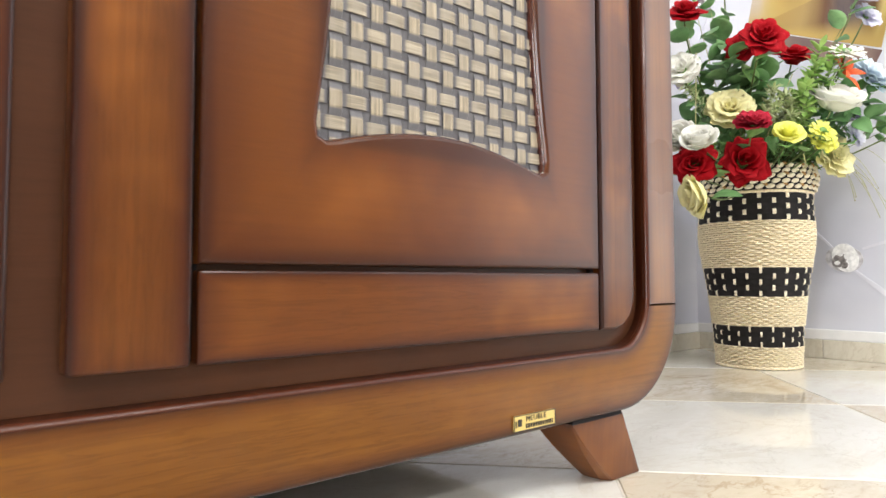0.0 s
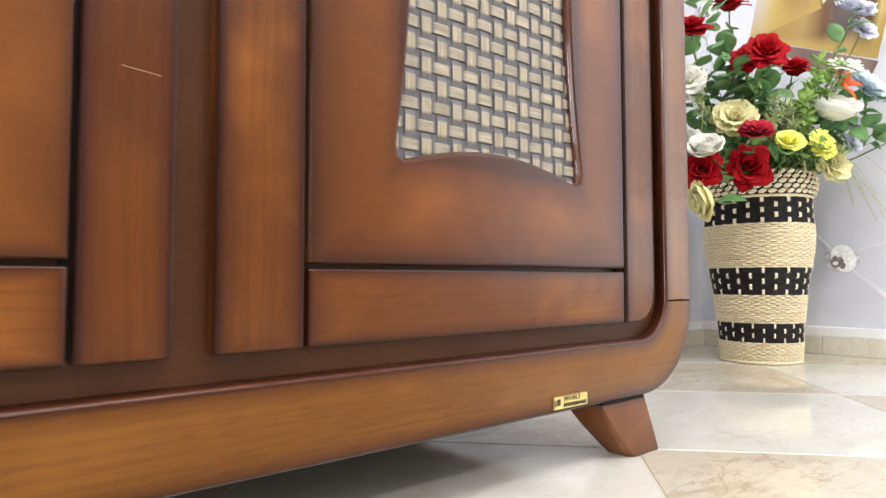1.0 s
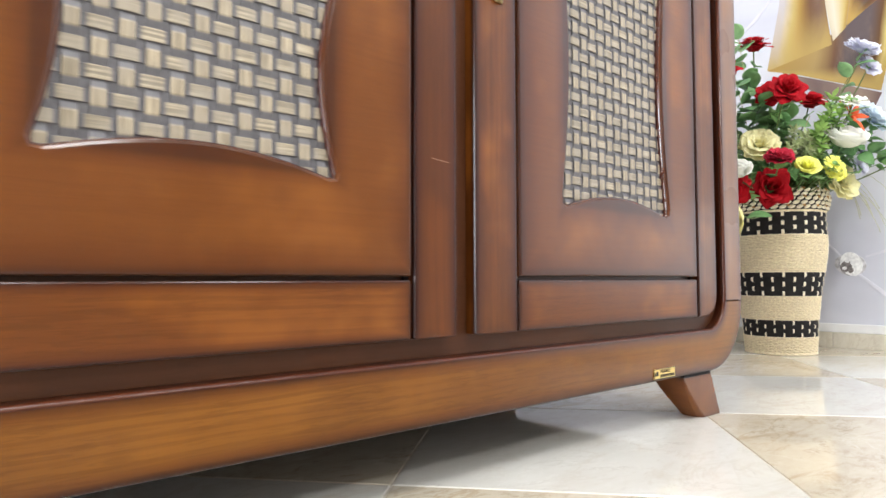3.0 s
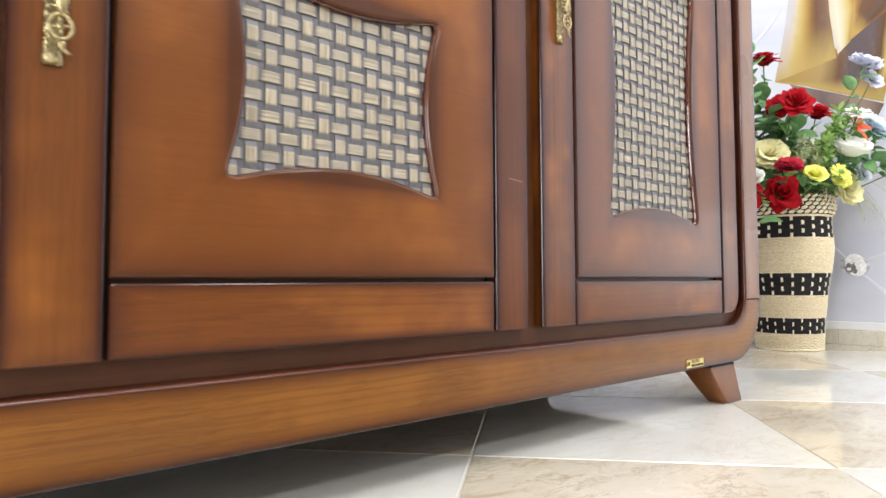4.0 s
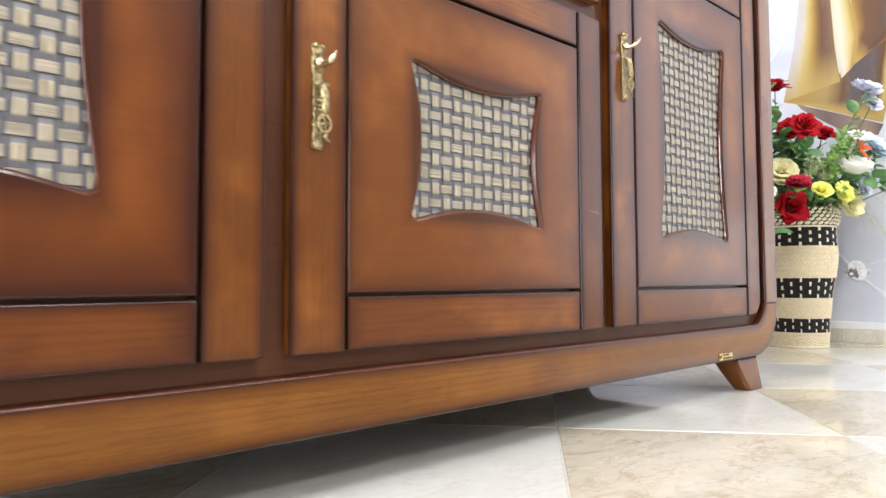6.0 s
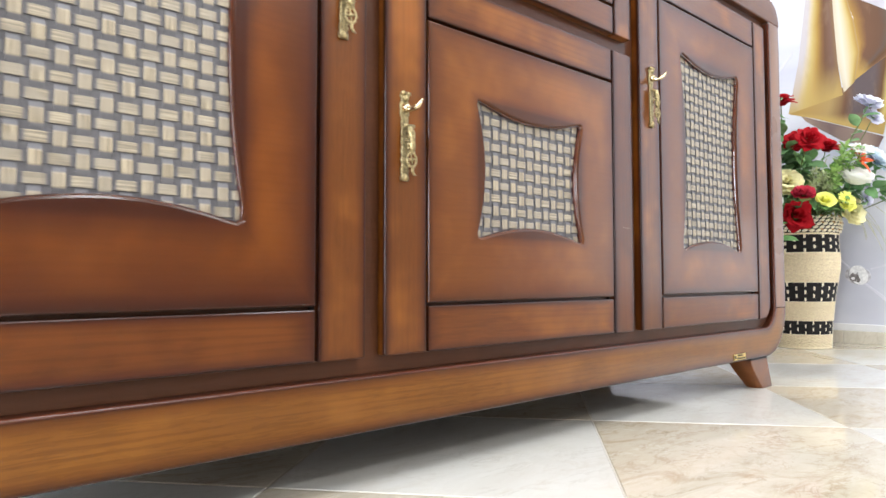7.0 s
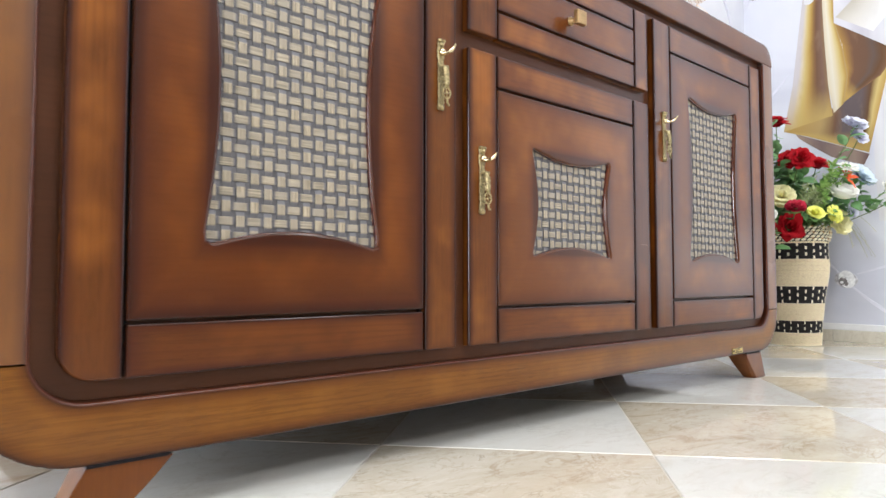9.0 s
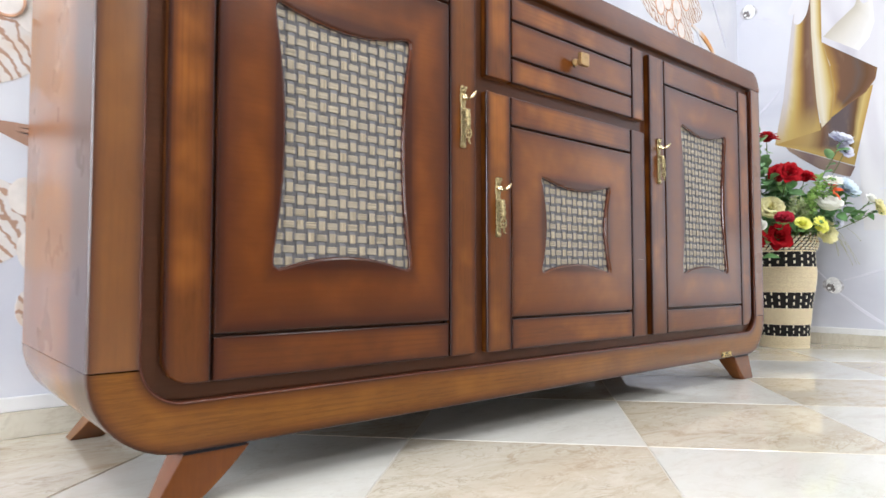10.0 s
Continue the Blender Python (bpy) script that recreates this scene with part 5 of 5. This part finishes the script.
def layers_of(kind, material):
    """Petal meshes of a blossom one unit (0.05 m) in radius, from the heart outwards: mesh, count, turn."""
    if kind == "rose":
        spec = [(3, dict(r0=0.002, opening=0.003, h=0.040, span=1.7, point=0.3)), (4, dict(r0=0.005, opening=0.006, h=0.042, span=1.4, point=0.45)), (5, dict(r0=0.009, opening=0.010, h=0.042, span=1.2, curl=0.03, point=0.6)),
                (5, dict(r0=0.012, opening=0.016, h=0.041, span=1.1, curl=0.06, droop=0.02, point=0.8)), (5, dict(r0=0.014, opening=0.022, h=0.036, span=1.1, curl=0.09, droop=0.05, point=0.92, ruffle=0.001)), (5, dict(r0=0.013, opening=0.030, h=0.026, span=1.05, power=1.3, curl=0.09, droop=0.05, point=1.0, ruffle=0.0014))]
    elif kind == "peony":
        spec = [(4, dict(r0=0.003, opening=0.004, h=0.030, span=1.5, point=0.3, ruffle=0.001)), (6, dict(r0=0.006, opening=0.012, h=0.034, span=1.1, point=0.3, ruffle=0.0016)), (7, dict(r0=0.008, opening=0.024, h=0.034, span=0.95, point=0.3, curl=0.05, ruffle=0.003)),
                (7, dict(r0=0.008, opening=0.034, h=0.027, span=0.85, point=0.35, curl=0.06, ruffle=0.0034)), (8, dict(r0=0.007, opening=0.042, h=0.014, span=0.75, power=1.1, point=0.4, ruffle=0.0034))]
    elif kind == "bowl":
        spec = [(3, dict(r0=0.003, opening=0.004, h=0.040, span=1.6, point=0.3)), (4, dict(r0=0.007, opening=0.008, h=0.044, span=1.35, point=0.3)), (4, dict(r0=0.011, opening=0.015, h=0.045, span=1.2, point=0.3, curl=0.03)),
                (5, dict(r0=0.014, opening=0.023, h=0.040, span=1.1, point=0.35, curl=0.05, ruffle=0.001)), (5, dict(r0=0.014, opening=0.032, h=0.030, span=1.05, power=1.3, point=0.4, curl=0.06, droop=0.04, ruffle=0.0012))]
    elif kind == "goblet":
        spec = [(3, dict(r0=0.003, opening=0.008, h=0.044, span=1.6, power=0.7, point=0.3)), (4, dict(r0=0.006, opening=0.016, h=0.047, span=1.35, power=0.6, point=0.3)), (5, dict(r0=0.008, opening=0.024, h=0.047, span=1.15, power=0.55, point=0.3, ruffle=0.001)),
                (5, dict(r0=0.009, opening=0.031, h=0.043, span=1.1, power=0.55, point=0.35, curl=0.03, ruffle=0.0014)), (4, dict(r0=0.009, opening=0.036, h=0.034, span=1.1, power=0.55, point=0.4, curl=0.05, droop=0.02, ruffle=0.0016))]
    elif kind == "daisy":
        spec = [(12, dict(r0=0.003, opening=0.020, h=0.016, span=0.26, power=1.0, point=0.5, nu=4, nv=4)), (16, dict(r0=0.003, opening=0.034, h=0.014, span=0.20, power=1.0, point=0.5, nu=4, nv=4)), (20, dict(r0=0.003, opening=0.046, h=0.006, span=0.16, power=1.0, point=0.5, nu=4, nv=4))]
    elif kind == "lily":
        spec = [(3, dict(r0=0.003, opening=0.040, h=0.040, span=0.42, point=1.1, curl=0.12, droop=0.05)), (3, dict(r0=0.003, opening=0.044, h=0.030, span=0.42, point=1.1, curl=0.10, droop=0.06))]
    else:
        spec = [(4, dict(r0=0.003, opening=0.012, h=0.026, span=1.3, point=0.2, ruffle=0.002)), (5, dict(r0=0.006, opening=0.026, h=0.026, span=1.05, point=0.25, curl=0.04, ruffle=0.003)), (6, dict(r0=0.007, opening=0.040, h=0.014, span=0.95, power=1.1, point=0.3, ruffle=0.004, droop=0.03))]
    return [(petal_mesh("petal", material, **kw), n) for n, kw in spec]


MADE = {}


def leaf_mesh(length, width, material, fold=0.25, bend=0.2, roundness=1.0, nv=7):
    """An ovate leaf along +x with a folded midrib."""
    verts, faces = [], []
    for off in (0.0, -0.0005):
        for j in range(nv + 1):
            v = j / nv
            w = width * max(0.02, math.sin(math.pi * min(1.0, 0.03 + 0.97 * v ** (0.8 if roundness < 1.2 else 1.0)))) ** (0.85 / roundness)
            for i in range(-2, 3):
                u = i / 2
                verts.append((length * v, u * w, fold * abs(u) * w - bend * length * v * v + off + 0.02 * length * math.sin(9 * v) * u))
    k = 5 * (nv + 1)
    for j in range(nv):
        for i in range(4):
            a = 5 * j + i
            faces.append((a, a + 1, a + 6, a + 5))
            faces.append((k + a + 5, k + a + 6, k + a + 1, k + a))
        faces.append((5 * j, 5 * j + 5, k + 5 * j + 5, k + 5 * j))
        faces.append((5 * j + 9, 5 * j + 4, k + 5 * j + 4, k + 5 * j + 9))
    return make_mesh("leaf", verts, faces, material)


LEAF_A = leaf_mesh(0.052, 0.017, LEAF)
LEAF_B = leaf_mesh(0.046, 0.0165, LEAF_DARK, bend=0.3)
LEAF_ROUND = leaf_mesh(0.036, 0.0165, LEAF_GREY, fold=0.12, bend=0.1, roundness=1.7)
LEAF_TINY = leaf_mesh(0.024, 0.0062, LEAF_LIME, bend=0.15, nv=5)
LEAF_FLUFF = leaf_mesh(0.016, 0.0024, LEAF_PALE, bend=0.1, nv=4)
LEAF_BROAD = leaf_mesh(0.054, 0.021, LEAF_GREY, bend=0.25, roundness=1.3)
LEAF_FERN = leaf_mesh(0.026, 0.0035, LEAF, bend=0.2, nv=4)


def facing(direction, roll=0.0):
    """A turn that brings +z to the direction."""
    return Vector(direction).normalized().to_track_quat("Z", "Y").to_matrix().to_4x4() @ Matrix.Rotation(roll, 4, "Z")


def aim_leaf(at, direction, scale=1.0, roll=0.0):
    d = Vector(direction).normalized()
    q = d.to_track_quat("X", "Z").to_matrix().to_4x4()
    return Matrix.Translation(at) @ q @ Matrix.Rotation(roll, 4, "X") @ Matrix.Scale(scale, 4)


def flower(name, label, kind, material, at, radius, tilt=(0, 0, 0), leaves=2, seed=1, squash=1.0, root=None):
    """A silk flower on its wire stem, stuck into the basket."""
    r = random.Random(seed)
    at = Vector(at)
    root = Vector(root) if root else ROOT + Vector((r.uniform(-0.05, 0.05), r.uniform(-0.05, 0.05), 0))
    out = thing(name, at, label, "flower", "silk flowers in the basket")
    axis = ((at - ROOT).normalized() * 0.55 + VIEWER * 0.75 + Vector(tilt)).normalized()
    if (kind, material.name) not in MADE:
        MADE[kind, material.name] = layers_of(kind, material)
    head = facing(axis, r.uniform(0, 6)) @ Matrix.Diagonal((radius / 0.05, radius / 0.05, radius / 0.05 * squash, 1)) @ Matrix.Translation((0, 0, -0.02))
    for k, (mesh, n) in enumerate(MADE[kind, material.name]):
        for i in range(n):
            turn = 2 * math.pi * (i + 0.37 * k) / n + r.uniform(-0.25, 0.25)
            attach("petal", mesh, out, m=head @ Matrix.Rotation(turn, 4, "Z") @ Matrix.Rotation(r.uniform(-0.05, 0.16), 4, "Y") @ Matrix.Rotation(r.uniform(-0.12, 0.12), 4, "X") @ Matrix.Scale(r.uniform(0.90, 1.08), 4))
    low = -axis * radius * 0.4
    rel = root - at
    path = bezier(low, low * 3 + Vector((0, 0, -0.25 * rel.length)) * 0.4, rel, 10)
    attach("stem", fix_normals(make_mesh("stem", *tube(path, 0.0017, 6), STEM)), out)
    cup = [tuple(facing(axis) @ Vector((c * rr, s * rr, z))) for rr, z in ((0.002, -0.02 * radius / 0.05 - 0.004), (0.22 * radius, -0.35 * radius), (0.26 * radius, -0.2 * radius)) for c, s in [(math.cos(2 * math.pi * k / 10), math.sin(2 * math.pi * k / 10)) for k in range(10)]]
    attach("calyx", fix_normals(make_mesh("calyx", *sweep([[cup[10 * i + k] for k in range(10)] for i in range(3)]), LEAF)), out)
    for i in range(leaves):
        p = path[2 + i * 2 % 8]
        d = Vector((r.uniform(-1, 1), r.uniform(-1, 1), r.uniform(-0.1, 0.9))) + 0.6 * VIEWER
        attach("leaf", LEAF_A if r.random() < 0.6 else LEAF_B, out, m=aim_leaf(p, d, r.uniform(0.8, 1.25), r.uniform(-0.6, 0.6)))
    return out


RED_L, YEL_L, WHT_L = "red silk rose with pointed petals and green leaves", "pale yellow silk rose in full bloom", "creamy white silk rose in full bloom"
flower("red_rose", RED_L, "rose", RED, (1.262, 0.522, 0.678), 0.046, (0.10, -0.1, 0.05), 4, 1)
flower("red_rose", "small red silk rose seen from the side", "rose", RED, (1.42, 0.525, 0.678), 0.044, (0.1, -0.1, 1.1), 3, 2)
flower("red_rose", "red silk rose on a tall stem, seen from below", "rose", RED, (1.345, 0.635, 0.842), 0.044, (0, 0, 1.6), 2, 3)
flower("red_rose", RED_L, "rose", RED, (1.272, 0.570, 0.437), 0.053, (0.05, -0.2, 0.0), 3, 4)
flower("red_rose", RED_L, "rose", RED, (1.165, 0.622, 0.428), 0.050, (-0.1, -0.1, 0), 2, 5)
flower("red_rose", "red silk rose on a tall stem, seen from below", "rose", RED, (1.16, 0.630, 0.735), 0.040, (0.1, -0.2, 1.0), 2, 6)
flower("red_rose", "red silk rose half hidden by leaves", "rose", RED, (1.31, 0.585, 0.690), 0.040, (-0.3, 0.2, 0.2), 3, 7)
flower("crimson_rose", "small crimson silk rose with ruffled petals", "peony", CRIMSON, (1.226, 0.530, 0.508), 0.033, (0.1, -0.1, 1.7), 2, 8)
flower("yellow_rose", YEL_L, "peony", YELLOW, (1.275, 0.598, 0.556), 0.046, (0, -0.1, 0.30), 2, 9)
flower("white_rose", WHT_L, "goblet", CREAM, (1.408, 0.445, 0.560), 0.050, (0.1, -0.3, 1.5), 3, 10)
flower("white_chrysanthemum", "white silk chrysanthemum with narrow petals", "daisy", CREAM, (1.385, 0.412, 0.658), 0.036, (0, 0, 1.1), 1, 11)
flower("orange_lily", "orange-red silk lily with pointed petals", "lily", ORANGE, (1.405, 0.420, 0.616), 0.045, (0.4, -0.3, 0.1), 1, 12)
flower("lilac_bloom", "lilac-blue silk bloom on a leafy stem", "peony", LILAC, (1.600, 0.447, 0.845), 0.046, (0.1, -0.1, 0.6), 0, 13)
flower("lilac_bloom", "pale lilac silk bloom hanging from a leafy stem", "loose", LILAC, (1.625, 0.437, 0.800), 0.036, (0.1, -0.1, 0.0), 0, 29)
flower("blue_bloom", "pale blue silk bloom among leaves", "peony", SKY, (1.55, 0.415, 0.638), 0.048, (0.2, -0.2, 0.3), 2, 14)
flower("lilac_bloom", "pale lilac silk bloom among leaves", "loose", LILAC, (1.53, 0.440, 0.555), 0.034, (0.3, -0.2, 0.2), 2, 15)
flower("lilac_bloom", "small pale lilac silk bloom over the rim", "loose", LILAC, (1.493, 0.430, 0.499), 0.026, (0.3, -0.2, 0.1), 1, 27)
flower("lemon_bloom", "small lemon-yellow silk bloom", "bowl", LEMON, (1.290, 0.492, 0.484), 0.029, (0, 0, 0.8), 1, 16)
flower("lemon_bloom", "lemon-yellow silk bloom with pointed petals", "daisy", LEMON, (1.344, 0.445, 0.494), 0.026, (0.0, -0.1, 0.5), 2, 17)
flower("lemon_bloom", "lemon-yellow silk bloom with ragged petals", "loose", LEMON, (1.370, 0.452, 0.480), 0.029, (0.0, -0.1, 0.6), 1, 28)
flower("yellow_rose", "pale yellow silk rose nodding over the basket rim", "peony", YELLOW, (1.485, 0.472, 0.466), 0.050, (0.2, -0.3, 0.1), 2, 18)
flower("yellow_rose", "pale yellow silk rose hanging over the basket rim", "goblet", YELLOW, (1.136, 0.603, 0.359), 0.041, (-0.3, 1.7, -0.4), 1, 19)
flower("white_rose", WHT_L, "goblet", CREAM, (1.160, 0.608, 0.470), 0.036, (-0.1, 0, 1.2), 2, 20)
flower("white_rose", WHT_L, "goblet", CREAM, (1.180, 0.660, 0.488), 0.036, (-0.3, 0.2, 0.6), 2, 21)
flower("white_bloom", "white silk bloom with ruffled petals", "peony", CREAM, (1.175, 0.650, 0.628), 0.036, (-0.4, 0, 0.2), 2, 22)
flower("white_bloom", "small white silk bloom between the roses", "loose", CREAM, (1.392, 0.530, 0.541), 0.030, (0, 0, 0.6), 1, 23)
flower("lilac_bloom", "pale lilac silk bloom among leaves", "loose", LILAC, (1.29, 0.70, 0.655), 0.034, (-0.2, 0.1, 0.2), 1, 24)
flower("white_rose", "creamy white silk rose on a long side stem", "bowl", CREAM, (1.60, 0.352, 0.585), 0.026, (0.2, -0.2, 0.4), 2, 25)
flower("yellow_rose", "pale yellow silk rose on a long side stem", "peony", YELLOW, (1.60, 0.322, 0.553), 0.032, (0.3, -0.3, 0.1), 2, 26)


def branch(name, label, tip, leaf, count, seed, spread=0.9, size=1.0, stem=STEM, first=0.35, root=None, bow=0.08, radius=0.0014):
    """A leafy silk branch."""
    r = random.Random(seed)
    root = Vector(root) if root else ROOT + Vector((r.uniform(-0.06, 0.06), r.uniform(-0.06, 0.06), 0))
    out = thing(name, root, label, "foliage", "silk foliage in the basket")
    rel = Vector(tip) - root
    mid = rel * 0.5 + Vector((r.uniform(-bow, bow), r.uniform(-bow, bow), bow * 0.8))
    n = 14
    path = bezier((0, 0, 0), mid, rel, n)
    attach("stem", fix_normals(make_mesh("stem", *tube(path, [radius * (1 - 0.5 * i / n) for i in range(n + 1)], 5), stem)), out)
    for i in range(count):
        t = first + (1 - first) * (i + 0.5) / count
        k = min(n - 1, int(t * n))
        p = path[k].lerp(path[k + 1], t * n - k)
        along = (path[k + 1] - path[k]).normalized()
        a = 2.4 * i + r.uniform(-0.4, 0.4)
        s1 = along.cross(Vector((0.2, 0.9, 0.3))).normalized()
        s2 = along.cross(s1)
        d = along * r.uniform(0.2, 0.7) + spread * (math.cos(a) * s1 + math.sin(a) * s2) + 0.25 * VIEWER
        attach("leaf", leaf, out, m=aim_leaf(p, d, size * r.uniform(0.75, 1.2), r.uniform(-0.7, 0.7)))
    attach("leaf", leaf, out, m=aim_leaf(rel, (path[-1] - path[-2]), size, 0))
    return out


GREEN_L, BOX_L, EUC_L = "silk branch with pointed dark green leaves", "silk box sprig with small fresh green leaves", "silk eucalyptus stem with round grey-green leaves"
rng = random.Random(11)
for k in range(26):
    a, q = rng.uniform(0, 2 * math.pi), rng.uniform(0.2, 1.0) ** 0.5
    tip = Vector((1.46, 0.635, 0.0)) + Vector((0.19 * q * math.cos(a), 0.19 * q * math.sin(a), rng.uniform(0.48, 0.70 - 0.10 * q)))
    if tip.x > 1.66:
        tip.x = 1.66
    branch("leafy_branch", GREEN_L, tip, (LEAF_A, LEAF_B, LEAF_B)[k % 3], 9, 100 + k, size=rng.uniform(0.8, 1.15), first=0.3)
for k, tip in enumerate([(1.35, 0.585, 0.640), (1.30, 0.60, 0.66), (1.39, 0.57, 0.63), (1.33, 0.63, 0.72)]):
    branch("leafy_branch", "silk rose foliage with broad green leaves", tip, LEAF_BROAD, 9, 160 + k, size=1.1, first=0.5)
for k, tip in enumerate([(1.345, 0.447, 0.655), (1.355, 0.455, 0.62), (1.335, 0.470, 0.58), (1.36, 0.48, 0.545), (1.375, 0.43, 0.64), (1.40, 0.50, 0.53)]):
    branch("box_sprig", BOX_L, tip, LEAF_TINY, 34, 200 + k, spread=1.0, size=1.1, first=0.55, bow=0.03)
for k, tip in enumerate([(1.42, 0.47, 0.475), (1.36, 0.50, 0.475), (1.47, 0.47, 0.48), (1.33, 0.53, 0.50), (1.44, 0.50, 0.50), (1.52, 0.46, 0.52), (1.30, 0.58, 0.49), (1.22, 0.62, 0.47)]):
    branch("fern_sprig", "silk fern sprig with thin green leaflets", tip, LEAF_FERN, 30, 240 + k, spread=1.0, size=1.1, first=0.3, bow=0.03)
for k, tip in enumerate([(1.30, 0.515, 0.548), (1.325, 0.505, 0.570), (1.31, 0.525, 0.585), (1.29, 0.53, 0.535), (1.345, 0.505, 0.555), (1.335, 0.50, 0.53), (1.36, 0.49, 0.545), (1.20, 0.66, 0.60)]):
    branch("pale_sprig", "fluffy pale lime-green silk sprig", tip, LEAF_FLUFF, 44, 260 + k, spread=1.2, size=1.15, first=0.74, bow=0.03)
for k, (tip, n) in enumerate([((1.195, 0.640, 0.800), 11), ((1.285, 0.650, 0.845), 11), ((1.23, 0.665, 0.72), 8)]):
    branch("eucalyptus_stem", EUC_L, tip, LEAF_ROUND, n, 280 + k, spread=1.1, size=1.15, stem=STEM_PALE, first=0.42, bow=0.02)
branch("lilac_foliage", GREEN_L, (1.575, 0.458, 0.80), LEAF_BROAD, 7, 300, spread=0.8, size=0.85, first=0.45, bow=0.02)
for k, tip in enumerate([(1.50, 0.43, 0.565), (1.55, 0.42, 0.60), (1.50, 0.41, 0.53)]):
    branch("leafy_branch", GREEN_L, tip, LEAF_B, 9, 310 + k, size=1.0, first=0.45)
branch("side_branch", "long silk side stem with small leaves", (1.60, 0.36, 0.535), LEAF_B, 7, 330, size=0.7, first=0.7, bow=0.02)
# straight pale stalks between the leaves
for k, (a, b) in enumerate((((1.33, 0.545, 0.50), (1.396, 0.520, 0.630)), ((1.21, 0.64, 0.50), (1.20, 0.63, 0.66)), ((1.40, 0.50, 0.43), (1.37, 0.50, 0.49)))):
    st = thing("straw_stalk", ROOT, "thin pale straw stalk between the flowers", "foliage", "silk foliage in the basket")
    attach("stalk", fix_normals(make_mesh("stalk", *tube([Vector((0.01 * k, 0, 0)), Vector(a) - ROOT, Vector(b) - ROOT], 0.0012, 6), STEM_PALE)), st)
BEAD_MESH = fix_normals(make_mesh("bead", *ring_mesh(0.0006, 0.0010, 1.0, 6, 5), BEAD))
# wisps of grass with beads, arching over the rim
rng = random.Random(21)
for k in range(9):
    w = thing("beaded_wisp", ROOT, "thin arching grass wisp with tiny gilt beads", "foliage", "silk foliage in the basket")
    end = Vector((1.555 + rng.uniform(-0.02, 0.07), 0.42 + rng.uniform(-0.04, 0.04), 0.33 + rng.uniform(0.0, 0.10))) - ROOT
    top = Vector((0.03 + rng.uniform(0, 0.05), -0.13, 0.11 + rng.uniform(-0.01, 0.05)))
    path = bezier((0.02, -0.02, 0), top * 1.2, end, 16)
    attach("stem", fix_normals(make_mesh("stem", *tube(path, 0.0006, 4), STEM_PALE)), w)
    for i in range(7, 17, 3):
        attach("bead", BEAD_MESH, w, m=Matrix.Translation(path[i]))

# ---- floor tiles ----
SIDE, ANGLE, P0 = 0.400, radians(41.4), Vector((-0.316, 0.165))
U, V = Vector((math.cos(ANGLE), math.sin(ANGLE))), Vector((math.sin(ANGLE), -math.cos(ANGLE)))


def clip(poly, inside, cross):
    out = []
    for i, q in enumerate(poly):
        p = poly[i - 1]
        if inside(q):
            if not inside(p):
                out.append(cross(p, q))
            out.append(q)
        elif inside(p):
            out.append(cross(p, q))
    return out


def clip_to_room(poly):
    for axis, line, sign in ((0, X0, 1), (0, X1, -1), (1, Y0, 1), (1, Y1, -1)):
        poly = clip(poly, lambda p: sign * (p[axis] - line) >= 0, lambda p, q: p.lerp(q, (line - p[axis]) / (q[axis] - p[axis])))
        if len(poly) < 3:
            return []
    return poly


def tile_mesh(poly, material):
    c = sum(poly, Vector((0, 0))) / len(poly)
    rings = []
    for back, z in ((0.0, -0.006), (0.0, -0.0009), (0.0009, 0.0)):
        rings.append([(p.x - (p - c).normalized().x * back * 1.3, p.y - (p - c).normalized().y * back * 1.3, z) for p in poly])
    return fix_normals(make_mesh("tile", *sweep(rings), material, smooth=False))


J = 0.0013
shared = {}
for i in range(-20, 21):
    for j in range(-20, 21):
        o = P0 + SIDE * (i * U + j * V)
        a, b = SIDE - 2 * J, SIDE - 2 * J
        full = [o + J * (U + V), o + J * (U + V) + a * U, o + J * (U + V) + a * U + b * V, o + J * (U + V) + b * V]
        poly = clip_to_room(full)
        if not poly:
            continue
        kind = (i + j) % 2
        mat = TILE_WHITE if kind else TILE_BEIGE
        c = o + SIDE / 2 * (U + V)
        if poly == full:
            if kind not in shared:
                shared[kind] = tile_mesh([p - c for p in full], mat)
            attach("tile", shared[kind], floor, m=Matrix.Translation((c.x, c.y, 0)))
        else:
            attach("tile", tile_mesh([p - c for p in poly], mat), floor, m=Matrix.Translation((c.x, c.y, 0)))
